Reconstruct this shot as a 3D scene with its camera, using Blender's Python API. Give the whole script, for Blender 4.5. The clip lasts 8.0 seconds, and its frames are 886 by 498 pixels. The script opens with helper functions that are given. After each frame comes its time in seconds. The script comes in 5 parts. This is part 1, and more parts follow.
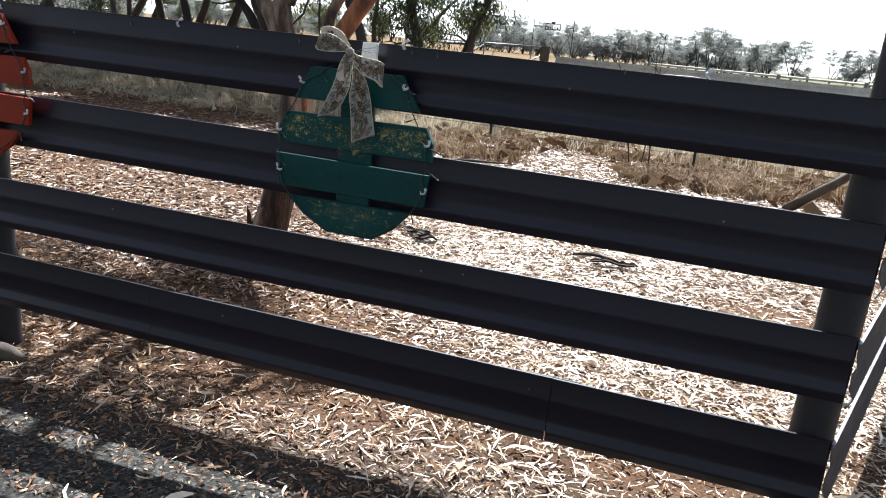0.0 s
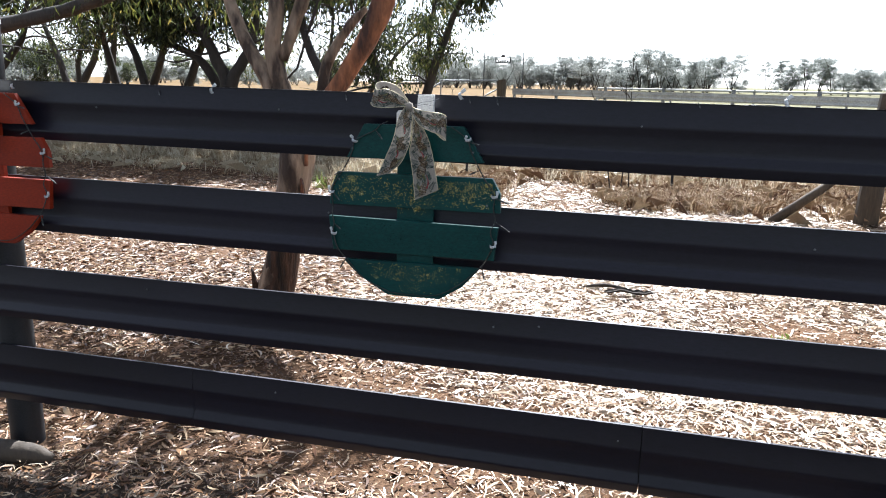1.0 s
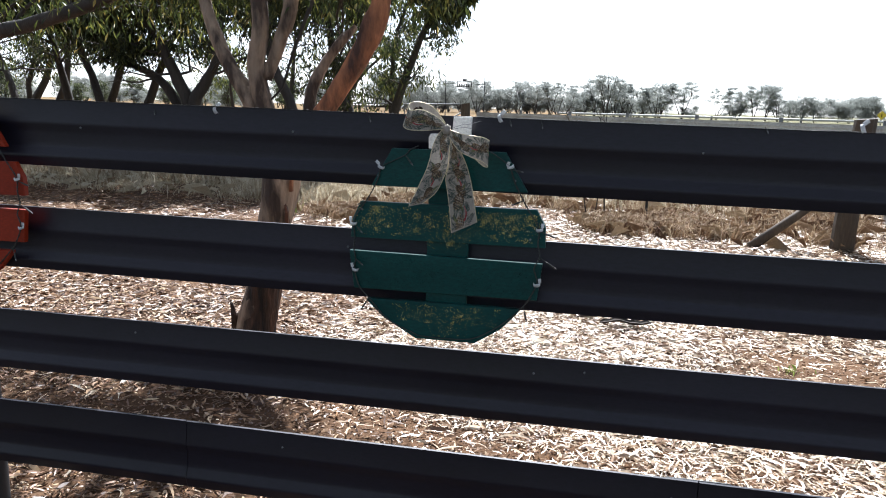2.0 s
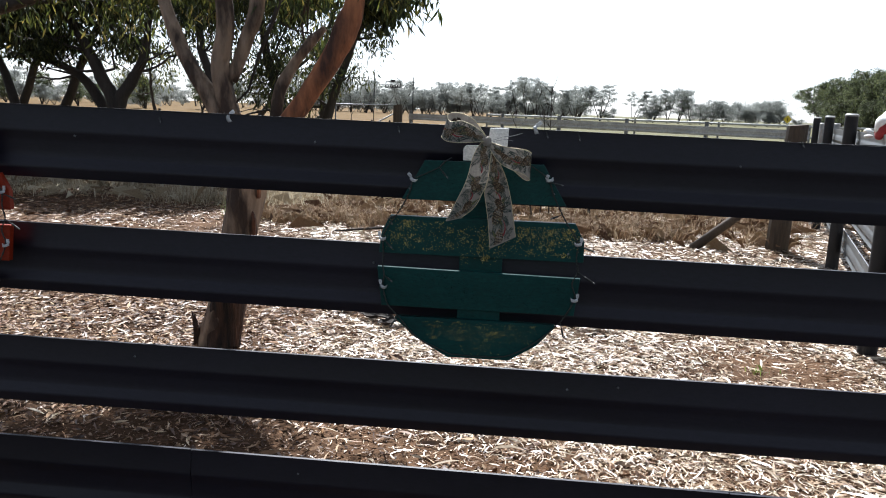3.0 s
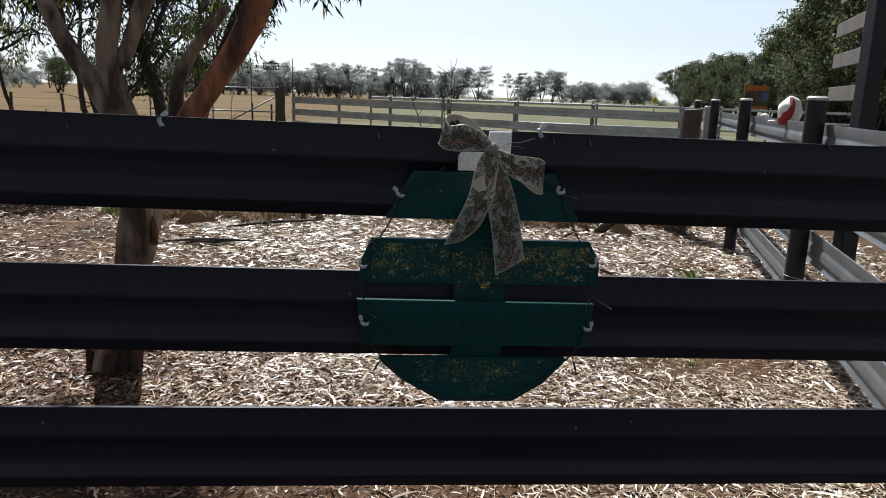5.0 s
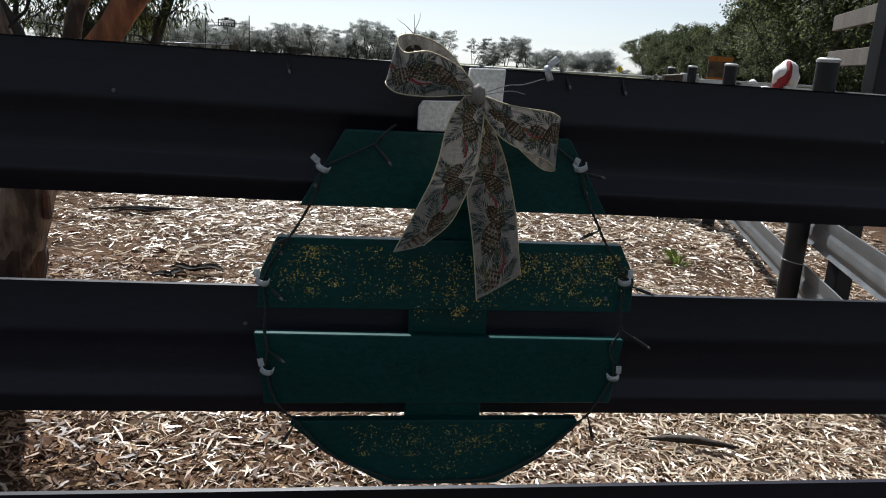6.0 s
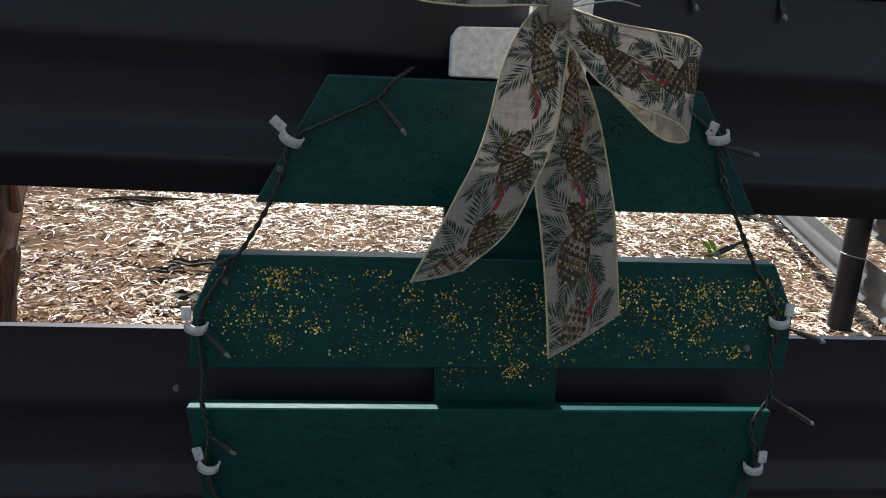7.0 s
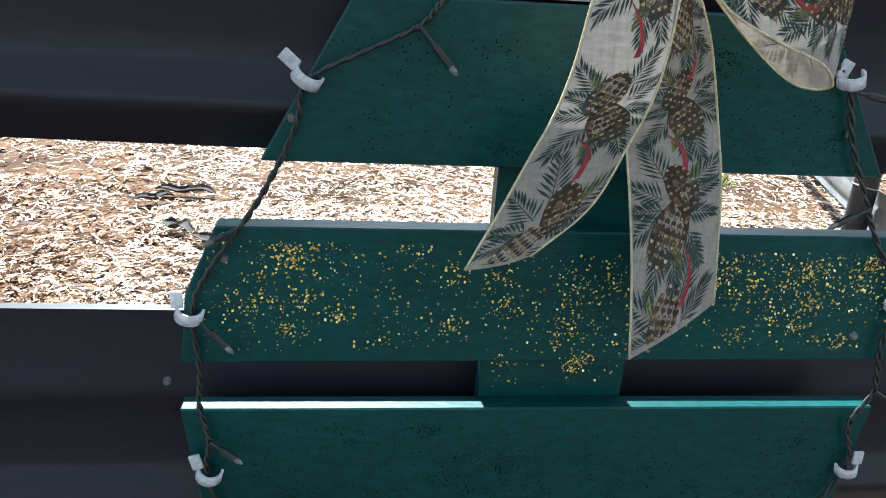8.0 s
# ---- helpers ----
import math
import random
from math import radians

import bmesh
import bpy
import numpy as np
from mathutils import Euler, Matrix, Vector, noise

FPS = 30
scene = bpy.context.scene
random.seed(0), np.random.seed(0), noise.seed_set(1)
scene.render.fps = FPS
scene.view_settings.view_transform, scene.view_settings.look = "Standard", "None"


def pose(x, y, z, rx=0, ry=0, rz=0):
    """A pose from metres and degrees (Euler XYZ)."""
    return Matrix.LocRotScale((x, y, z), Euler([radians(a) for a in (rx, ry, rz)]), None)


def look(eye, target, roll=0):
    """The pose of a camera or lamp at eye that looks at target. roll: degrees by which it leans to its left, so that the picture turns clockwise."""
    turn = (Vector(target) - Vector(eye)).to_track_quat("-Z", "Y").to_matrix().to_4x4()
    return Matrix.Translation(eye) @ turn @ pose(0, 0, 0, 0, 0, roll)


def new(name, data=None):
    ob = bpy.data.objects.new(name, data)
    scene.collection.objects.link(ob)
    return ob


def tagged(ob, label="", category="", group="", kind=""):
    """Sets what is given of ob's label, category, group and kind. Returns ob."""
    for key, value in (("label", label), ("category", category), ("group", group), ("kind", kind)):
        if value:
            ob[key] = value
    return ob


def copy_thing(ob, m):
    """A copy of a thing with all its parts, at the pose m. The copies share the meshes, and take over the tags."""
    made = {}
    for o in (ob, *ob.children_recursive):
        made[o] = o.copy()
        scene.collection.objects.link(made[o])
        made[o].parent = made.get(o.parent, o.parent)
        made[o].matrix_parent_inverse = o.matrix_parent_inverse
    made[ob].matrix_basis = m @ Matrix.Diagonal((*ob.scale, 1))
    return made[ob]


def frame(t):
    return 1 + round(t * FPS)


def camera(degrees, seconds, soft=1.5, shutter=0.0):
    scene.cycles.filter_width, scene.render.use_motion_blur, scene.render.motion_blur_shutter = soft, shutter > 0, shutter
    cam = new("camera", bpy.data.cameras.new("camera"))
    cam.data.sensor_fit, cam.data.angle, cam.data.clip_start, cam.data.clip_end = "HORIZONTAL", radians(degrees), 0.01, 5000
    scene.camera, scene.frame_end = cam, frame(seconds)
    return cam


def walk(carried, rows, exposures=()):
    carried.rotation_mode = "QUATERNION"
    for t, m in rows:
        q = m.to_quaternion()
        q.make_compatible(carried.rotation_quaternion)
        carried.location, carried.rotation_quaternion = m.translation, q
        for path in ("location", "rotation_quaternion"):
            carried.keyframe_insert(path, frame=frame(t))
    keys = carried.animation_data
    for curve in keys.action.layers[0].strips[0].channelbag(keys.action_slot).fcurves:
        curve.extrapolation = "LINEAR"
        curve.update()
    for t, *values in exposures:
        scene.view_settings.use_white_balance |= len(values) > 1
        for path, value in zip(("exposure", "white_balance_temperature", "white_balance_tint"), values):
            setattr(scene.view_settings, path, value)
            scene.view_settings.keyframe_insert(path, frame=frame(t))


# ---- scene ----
cam = camera(62.2, 8.0, soft=1.05)
PATH = [
    (0, (-0.006, 0.274, 1.483), (-0.57, 2.114, 0.94), 5.4),
    (0.5, (-0.159, 0.27, 1.509), (-0.742, 2.119, 1.021), 4.1),
    (1, (-0.373, 0.298, 1.496), (-0.852, 2.189, 1.053), 1.0),
    (1.5, (-0.543, 0.397, 1.489), (-0.973, 2.303, 1.063), 0.8),
    (2, (-0.65, 0.48, 1.483), (-1.02, 2.408, 1.103), 1.5),
    (3.5, (-1.1, 0.536, 1.509), (-1.2, 2.498, 1.135), 2.2),
    (4, (-1.185, 0.59, 1.514), (-1.254, 2.553, 1.137), 2.1),
    (4.5, (-1.248, 0.65, 1.547), (-1.203, 2.612, 1.16), 1.5),
    (6, (-1.18, 1.461, 1.463), (-0.92, 3.381, 0.97), 3.35),
    (6.5, (-1.134, 1.717, 1.427), (-0.895, 3.642, 0.887), 2.15),
    (7, (-1.156, 1.864, 1.391), (-0.936, 3.781, 0.864), 2.9),
    (7.5, (-1.168, 1.948, 1.38), (-0.922, 3.832, 0.757), 4.0),
    (8, (-1.186, 2.003, 1.387), (-0.938, 3.849, 0.659), 3.6),
]
walk(cam, [(t, look(eye, target, roll)) for t, eye, target, roll in PATH],
     exposures=[(0.0, 1.96, 5800, 9), (0.5, 2.16, 5800, 9), (1.0, 2.26, 5750, 9), (2.0, 1.98, 5750, 9), (3.5, 1.25, 5850, 9), (4.5, 0.98, 5850, 8), (6.0, 0.82, 5900, 8), (6.5, 1.06, 6200, 8), (7.0, 1.58, 6000, 8), (7.5, 2.28, 5800, 6), (8.0, 2.80, 5650, 4)])

# ---- sky and sun ----
SUN_EL, SUN_AZ = 50.0, -6.0      # azimuth clockwise from +y
world = bpy.data.worlds.new("sky")
scene.world = world
world.use_nodes = True
wn = world.node_tree
sky = wn.nodes.new("ShaderNodeTexSky")
sky.sky_type = 'NISHITA'
sky.sun_disc = False
sky.sun_elevation, sky.sun_rotation = radians(SUN_EL), radians(SUN_AZ)
sky.dust_density = 0.45
back = wn.nodes["Background"]
haze = wn.nodes.new("ShaderNodeHueSaturation")
haze.inputs["Saturation"].default_value = 0.32
wn.links.new(sky.outputs[0], haze.inputs["Color"])
wn.links.new(haze.outputs[0], back.inputs[0])
back.inputs[1].default_value = 0.058
sun_data = bpy.data.lights.new("sun", 'SUN')
sun_data.energy, sun_data.angle, sun_data.color = 5.0, radians(0.55), (1.0, 0.96, 0.90)
sun = new("sun", sun_data)
e, a = radians(SUN_EL), radians(SUN_AZ)
sun_way = Vector((math.cos(e) * math.sin(a), math.cos(e) * math.cos(a), math.sin(e)))
sun.matrix_world = look(sun_way * 60, (0, 0, 0))

# ---- materials ----


def shader(name):
    m = bpy.data.materials.new(name)
    m.use_nodes = True
    nt = m.node_tree
    return m, nt, nt.nodes["Principled BSDF"]


def ramp(nt, fac, stops):
    r = nt.nodes.new("ShaderNodeValToRGB")
    while len(r.color_ramp.elements) < len(stops):
        r.color_ramp.elements.new(0.5)
    for el, (p, c) in zip(r.color_ramp.elements, stops):
        el.position, el.color = p, (*c, 1)
    nt.links.new(fac, r.inputs[0])
    return r.outputs[0]


def noise_tex(nt, scale, detail=4.0, stretch=(1, 1, 1), rough=0.55):
    co = nt.nodes.new("ShaderNodeTexCoord")
    mp = nt.nodes.new("ShaderNodeMapping")
    mp.inputs["Scale"].default_value = stretch
    nt.links.new(co.outputs["Object"], mp.inputs[0])
    n = nt.nodes.new("ShaderNodeTexNoise")
    n.inputs["Scale"].default_value, n.inputs["Detail"].default_value = scale, detail
    n.inputs["Roughness"].default_value = rough
    nt.links.new(mp.outputs[0], n.inputs[0])
    return n.outputs[0]


def mixed(nt, fac, a, b, mode='MIX'):
    n = nt.nodes.new("ShaderNodeMix")
    n.data_type, n.blend_type = 'RGBA', mode
    for sock, v in ((n.inputs[0], fac), (n.inputs[6], a), (n.inputs[7], b)):
        if isinstance(v, (int, float)):
            sock.default_value = v
        elif isinstance(v, tuple):
            sock.default_value = (*v, 1)
        else:
            nt.links.new(v, sock)
    return n.outputs[2]


def bumped(nt, bsdf, height, strength, distance):
    b = nt.nodes.new("ShaderNodeBump")
    b.inputs["Strength"].default_value, b.inputs["Distance"].default_value = strength, distance
    nt.links.new(height, b.inputs["Height"])
    nt.links.new(b.outputs[0], bsdf.inputs["Normal"])


def surface(name, dark, light, scale, rough=0.7, metal=0.0, stretch=(1, 1, 1), fine=90.0, bump=0.3, dist=0.002, island=0.0, spec=0.5, through_light=0.0, edge=0.2):
    """A worn surface: large blotches, fine grain, relief; island > 0 varies the pieces of one mesh."""
    m, nt, b = shader(name)
    big = noise_tex(nt, scale, 5, stretch)
    small = noise_tex(nt, fine, 3, stretch)
    col = ramp(nt, big, [(0.5 - edge, dark), (0.5 + edge, light)])
    grain = ramp(nt, small, [(0.3, (0.72, 0.72, 0.72)), (0.7, (1.15, 1.15, 1.15))])
    col = mixed(nt, 1.0, col, grain, 'MULTIPLY')
    if island:
        geo = nt.nodes.new("ShaderNodeNewGeometry")
        v = ramp(nt, geo.outputs["Random Per Island"], [(0.0, (1 - island,) * 3), (1.0, (1 + island,) * 3)])
        col = mixed(nt, 1.0, col, v, 'MULTIPLY')
    nt.links.new(col, b.inputs["Base Color"])
    r = ramp(nt, big, [(0.2, (max(0.02, rough - 0.12),) * 3), (0.8, (min(1, rough + 0.12),) * 3)])
    nt.links.new(r, b.inputs["Roughness"])
    b.inputs["Metallic"].default_value = metal
    b.inputs["Specular IOR Level"].default_value = spec
    if bump:
        bumped(nt, b, small, bump, dist)
    if through_light:
        tr = nt.nodes.new("ShaderNodeBsdfTranslucent")
        nt.links.new(col, tr.inputs[0])
        mx = nt.nodes.new("ShaderNodeMixShader")
        mx.inputs[0].default_value = through_light
        nt.links.new(b.outputs[0], mx.inputs[1])
        nt.links.new(tr.outputs[0], mx.inputs[2])
        nt.links.new(mx.outputs[0], nt.nodes["Material Output"].inputs[0])
    return m


def coloured_bits(name, stops, rough=0.8, through_light=0.0, spec=0.4):
    """Many small pieces in one mesh, each with a colour of its own from the ramp."""
    m, nt, b = shader(name)
    geo = nt.nodes.new("ShaderNodeNewGeometry")
    col = ramp(nt, geo.outputs["Random Per Island"], stops)
    n = noise_tex(nt, 60, 3)
    g = ramp(nt, n, [(0.3, (0.75, 0.75, 0.75)), (0.7, (1.1, 1.1, 1.1))])
    col = mixed(nt, 1.0, col, g, 'MULTIPLY')
    nt.links.new(col, b.inputs["Base Color"])
    b.inputs["Roughness"].default_value = rough
    b.inputs["Specular IOR Level"].default_value = spec
    if through_light:
        tr = nt.nodes.new("ShaderNodeBsdfTranslucent")
        nt.links.new(col, tr.inputs[0])
        mx = nt.nodes.new("ShaderNodeMixShader")
        mx.inputs[0].default_value = through_light
        nt.links.new(b.outputs[0], mx.inputs[1])
        nt.links.new(tr.outputs[0], mx.inputs[2])
        nt.links.new(mx.outputs[0], nt.nodes["Material Output"].inputs[0])
    return m


RAIL = surface("dark_painted_steel", (0.0062, 0.0055, 0.0102), (0.0108, 0.0095, 0.0175), 3.0, rough=0.38, metal=0.0, stretch=(0.3, 1, 1), fine=160, bump=0.08, dist=0.001, spec=0.29)
SIDE_OUTER = surface("dark_slate_outer", (0.012, 0.014, 0.020), (0.026, 0.029, 0.040), 4.0, rough=0.5, fine=120, bump=0.1, dist=0.001, spec=0.1)
GALV = surface("galvanised_steel", (0.1, 0.105, 0.11), (0.17, 0.175, 0.18), 5.0, rough=0.5, metal=0.3, stretch=(1, 1, 1), fine=120, bump=0.1, dist=0.001, spec=0.4)
WHITE_RAIL = surface("weathered_pale_steel", (0.266, 0.266, 0.259), (0.434, 0.434, 0.42), 3.0, rough=0.6, metal=0.1, fine=30, bump=0.1)
POST = surface("dark_pipe", (0.0121, 0.0121, 0.01375), (0.02475, 0.02475, 0.0275), 4.0, rough=0.55, metal=0.0, fine=150, bump=0.1, spec=0.25)
GREEN = surface("green_paint", (0.0027, 0.034, 0.0325), (0.0050, 0.052, 0.0490), 7.0, rough=0.36, stretch=(0.4, 1, 1), fine=220, bump=0.25, dist=0.0012, spec=0.2)
RED = surface("red_paint", (0.165, 0.014, 0.003), (0.245, 0.025, 0.006), 6.0, rough=0.5, stretch=(0.4, 1, 1), fine=200, bump=0.25, dist=0.0012, spec=0.2)
WHITE = surface("white_paint", (0.66, 0.66, 0.64), (0.82, 0.82, 0.80), 12.0, rough=0.5, fine=200, bump=0.2, dist=0.001)
CLIP = surface("translucent_white_plastic", (0.525, 0.54, 0.555), (0.6375, 0.645, 0.66), 60.0, rough=0.4, fine=300, bump=0.05, through_light=0.25)
CABLE = surface("black_green_cable", (0.008, 0.010, 0.009), (0.018, 0.022, 0.018), 80.0, rough=0.5, fine=300, bump=0.1, dist=0.0005)
BULB = surface("clear_bulb_plastic", (0.08, 0.08, 0.08), (0.18, 0.18, 0.18), 90.0, rough=0.12, fine=300, bump=0.0)
BARK = surface("gum_bark", (0.046, 0.027, 0.017), (0.28, 0.200, 0.138), 9.0, rough=0.85, stretch=(1, 1, 0.3), fine=22, bump=0.9, dist=0.03, edge=0.085)
BARK_RED = surface("red_gum_bark", (0.050, 0.018, 0.009), (0.42, 0.165, 0.072), 8.0, rough=0.85, stretch=(1, 1, 0.3), fine=20, bump=0.9, dist=0.03, edge=0.15)
BARK_BASE = surface("stringy_base_bark", (0.010, 0.006, 0.004), (0.095, 0.046, 0.025), 16.0, rough=0.95, stretch=(1, 1, 0.12), fine=60, bump=1.0, dist=0.02, edge=0.12)
MULCH_PALE = coloured_bits("pale_curled_strips", [(0.0, (0.30, 0.20, 0.12)), (0.5, (0.52, 0.42, 0.30)), (1.0, (0.76, 0.68, 0.55))], 0.32, 0.0, 0.6)
BARK_PIECE = surface("fallen_dark_bark", (0.010, 0.007, 0.005), (0.035, 0.025, 0.018), 20.0, rough=0.95, fine=80, bump=0.7, dist=0.008)
BARK_DARK = surface("dark_rough_bark", (0.019, 0.015, 0.012), (0.052, 0.041, 0.033), 4.0, rough=0.95, stretch=(1, 1, 0.25), fine=30, bump=0.7, dist=0.015)
TIMBER = surface("weathered_timber", (0.036, 0.026, 0.017), (0.085, 0.064, 0.045), 4.0, rough=0.85, stretch=(1, 1, 0.15), fine=55, bump=0.5, dist=0.006)
LEAF = coloured_bits("gum_leaves", [(0.0, (0.016, 0.024, 0.008)), (0.5, (0.048, 0.062, 0.015)), (0.85, (0.135, 0.145, 0.030)), (1.0, (0.21, 0.16, 0.045))], 0.45, 0.42)
LEAF_DARK = coloured_bits("dark_tree_leaves", [(0.0, (0.012, 0.018, 0.007)), (0.6, (0.034, 0.044, 0.014)), (1.0, (0.125, 0.125, 0.032))], 0.6, 0.38)
# distance haze is put into these pale leaf colours
LEAF_FAR_HAZE = coloured_bits("haze_tinted_leaves", [(0.0, (0.18, 0.192, 0.178)), (0.6, (0.245, 0.257, 0.237)), (1.0, (0.32, 0.33, 0.30))], 0.8, 0.52)
MULCH = coloured_bits("bark_chips", [(0.0, (0.070, 0.036, 0.018)), (0.2, (0.190, 0.105, 0.056)), (0.45, (0.36, 0.245, 0.150)), (0.75, (0.52, 0.405, 0.280)), (1.0, (0.68, 0.58, 0.44))], 0.34, 0.0, 0.6)
MULCH_RED = coloured_bits("red_brown_litter", [(0.0, (0.034, 0.014, 0.006)), (0.35, (0.110, 0.046, 0.017)), (0.68, (0.215, 0.110, 0.047)), (0.9, (0.32, 0.200, 0.105)), (1.0, (0.48, 0.36, 0.22))], 0.5, 0.0)
LEAF_WOOD = coloured_bits("wood_leaves", [(0.0, (0.026, 0.034, 0.019)), (0.55, (0.064, 0.078, 0.038)), (1.0, (0.17, 0.185, 0.075))], 0.7, 0.45)
STRAW = coloured_bits("dry_grass", [(0.0, (0.22, 0.155, 0.09)), (0.5, (0.43, 0.36, 0.245)), (1.0, (0.60, 0.545, 0.42))], 0.8, 0.35)
RUST_GRASS = coloured_bits("rusty_dry_grass", [(0.0, (0.112, 0.0595, 0.0315)), (0.6, (0.252, 0.168, 0.098)), (1.0, (0.385, 0.301, 0.196))], 0.8, 0.35)
GREEN_GRASS = coloured_bits("green_weed", [(0.0, (0.10, 0.16, 0.03)), (1.0, (0.24, 0.30, 0.07))], 0.7, 0.4)


def earth_material():
    m, nt, b = shader("dry_earth")
    co = nt.nodes.new("ShaderNodeTexCoord")
    sep = nt.nodes.new("ShaderNodeSeparateXYZ")
    nt.links.new(co.outputs["Object"], sep.inputs[0])
    near = ramp(nt, noise_tex(nt, 1.1, 6), [(0.3, (0.036, 0.020, 0.011)), (0.7, (0.112, 0.064, 0.036))])
    grit = ramp(nt, noise_tex(nt, 70, 4), [(0.25, (0.45, 0.45, 0.45)), (0.75, (1.4, 1.4, 1.4))])
    near = mixed(nt, 1.0, near, grit, 'MULTIPLY')
    field = ramp(nt, noise_tex(nt, 0.12, 6, (0.35, 1.6, 1)), [(0.3, (0.085, 0.051, 0.019)), (0.7, (0.150, 0.097, 0.040))])
    field = mixed(nt, 1.0, field, ramp(nt, noise_tex(nt, 4.0, 4), [(0.3, (0.7, 0.7, 0.7)), (0.7, (1.15, 1.15, 1.15))]), 'MULTIPLY')
    yard = ramp(nt, noise_tex(nt, .35, 5, (0.5, 1.6, 1)), [(0.3, (0.070, 0.066, 0.028)), (0.7, (0.140, 0.130, 0.078))])
    across = nt.nodes.new("ShaderNodeMapRange")
    across.inputs[1].default_value, across.inputs[2].default_value = -7.0, 0.0
    nt.links.new(sep.outputs[0], across.inputs[0])
    field = mixed(nt, across.outputs[0], field, yard)
    far = nt.nodes.new("ShaderNodeMapRange")
    far.inputs[1].default_value, far.inputs[2].default_value = 12.0, 15.0
    nt.links.new(sep.outputs[1], far.inputs[0])
    stones = nt.nodes.new("ShaderNodeTexVoronoi")
    stones.inputs["Scale"].default_value = 85
    nt.links.new(co.outputs["Object"], stones.inputs["Vector"])
    gravel = ramp(nt, stones.outputs["Color"], [(0.1, (0.015, 0.0145, 0.013)), (0.6, (0.040, 0.038, 0.034)), (1.0, (0.12, 0.112, 0.10))])
    drive = nt.nodes.new("ShaderNodeMapRange")
    drive.inputs[1].default_value, drive.inputs[2].default_value = 2.75, 2.15
    nt.links.new(sep.outputs[1], drive.inputs[0])
    near = mixed(nt, drive.outputs[0], near, gravel)
    nt.links.new(mixed(nt, far.outputs[0], near, field), b.inputs["Base Color"])
    b.inputs["Roughness"].default_value = 0.95
    b.inputs["Specular IOR Level"].default_value = 0.08
    bumped(nt, b, noise_tex(nt, 70, 4), 0.6, 0.012)
    return m


EARTH = earth_material()

# ---- building helpers ----


def thing(name, label="", category="", group="", kind=""):
    return tagged(new(name), label, category, group, kind)


def finish(bm, smooth=False):
    me = bpy.data.meshes.new("m")
    bmesh.ops.recalc_face_normals(bm, faces=bm.faces)
    bm.to_mesh(me)
    bm.free()
    for p in me.polygons:
        p.use_smooth = smooth
    return me


def part(name, bm, material, parent=None, label="", smooth=False, kind=""):
    me = bm if isinstance(bm, bpy.types.Mesh) else finish(bm, smooth)
    if not me.materials:
        me.materials.append(material)
    ob = new(name, me)
    ob.parent = parent
    return tagged(ob, label, kind=kind)


def raw(verts, faces, smooth=False):
    me = bpy.data.meshes.new("m")
    me.from_pydata(verts, [], faces)
    if smooth:
        me.polygons.foreach_set("use_smooth", [True] * len(me.polygons))
    return me


def box(x0, x1, y0, y1, z0, z1, bevel=0.0):
    bm = bmesh.new()
    bmesh.ops.create_cube(bm, size=1)
    for v in bm.verts:
        v.co = Vector((x0 + (v.co.x + .5) * (x1 - x0), y0 + (v.co.y + .5) * (y1 - y0), z0 + (v.co.z + .5) * (z1 - z0)))
    if bevel:
        bmesh.ops.bevel(bm, geom=bm.edges[:], offset=bevel, segments=2, affect='EDGES', profile=0.6)
    return bm


def slab(outline, y0, y1, bevel=0.0012):
    """A board: an outline in x, z with thickness in y."""
    bm = bmesh.new()
    f = bm.faces.new([bm.verts.new((x, y0, z)) for x, z in outline])
    ex = bmesh.ops.extrude_face_region(bm, geom=[f])
    for v in ex["geom"]:
        if isinstance(v, bmesh.types.BMVert):
            v.co.y = y1
    if bevel:
        bmesh.ops.bevel(bm, geom=[e for e in bm.edges], offset=bevel, segments=1, affect='EDGES')
    return bm


def tube(points, radii, sides=8, rough=0.0, caps=True, seed=0):
    """A tapered tube along points; rough > 0 makes it knobbly."""
    pts = [Vector(p) for p in points]
    verts, faces = [], []
    up = Vector((0.13, 0.97, 0.2))
    for i, p in enumerate(pts):
        d = (pts[min(i + 1, len(pts) - 1)] - pts[max(i - 1, 0)]).normalized()
        s = d.cross(up)
        s = s.normalized() if s.length > 1e-4 else d.orthogonal().normalized()
        w = s.cross(d).normalized()
        up = w if abs(d.dot(w)) < .99 else up
        for k in range(sides):
            an = 2 * math.pi * k / sides
            r = radii[i]
            if rough:
                q = p * 3 + Vector((math.cos(an), math.sin(an), seed))
                r *= 1 + rough * noise.noise(q * 1.3) + rough * .5 * noise.noise(q * 4)
            verts.append(p + (s * math.cos(an) + w * math.sin(an)) * r)
    n = len(pts)
    for i in range(n - 1):
        for k in range(sides):
            k2 = (k + 1) % sides
            faces.append((i * sides + k, i * sides + k2, (i + 1) * sides + k2, (i + 1) * sides + k))
    if caps:
        faces.append(tuple(range(sides))[::-1])
        faces.append(tuple((n - 1) * sides + k for k in range(sides)))
    return verts, faces


def joined(lists):
    v, f = [], []
    for vs, fs in lists:
        o = len(v)
        v += vs
        f += [tuple(i + o for i in t) for t in fs]
    return v, f


def smooth_path(points, n):
    """n + 1 points on a rounded curve through the given ones."""
    p = [Vector(q) for q in points]
    p = [2 * p[0] - p[1]] + p + [2 * p[-1] - p[-2]]
    out, m = [], len(points) - 1
    for i in range(n + 1):
        t = i / n * m
        k = min(int(t), m - 1)
        u = t - k
        a, b, c, d = p[k:k + 4]
        out.append(.5 * ((2 * b) + (c - a) * u + (2 * a - 5 * b + 4 * c - d) * u * u + (3 * b - a - 3 * c + d) * u ** 3))
    return out


def smooth_value(values, n):
    return [v.x for v in smooth_path([(x, 0, 0) for x in values], n)]


# ---- ground ----


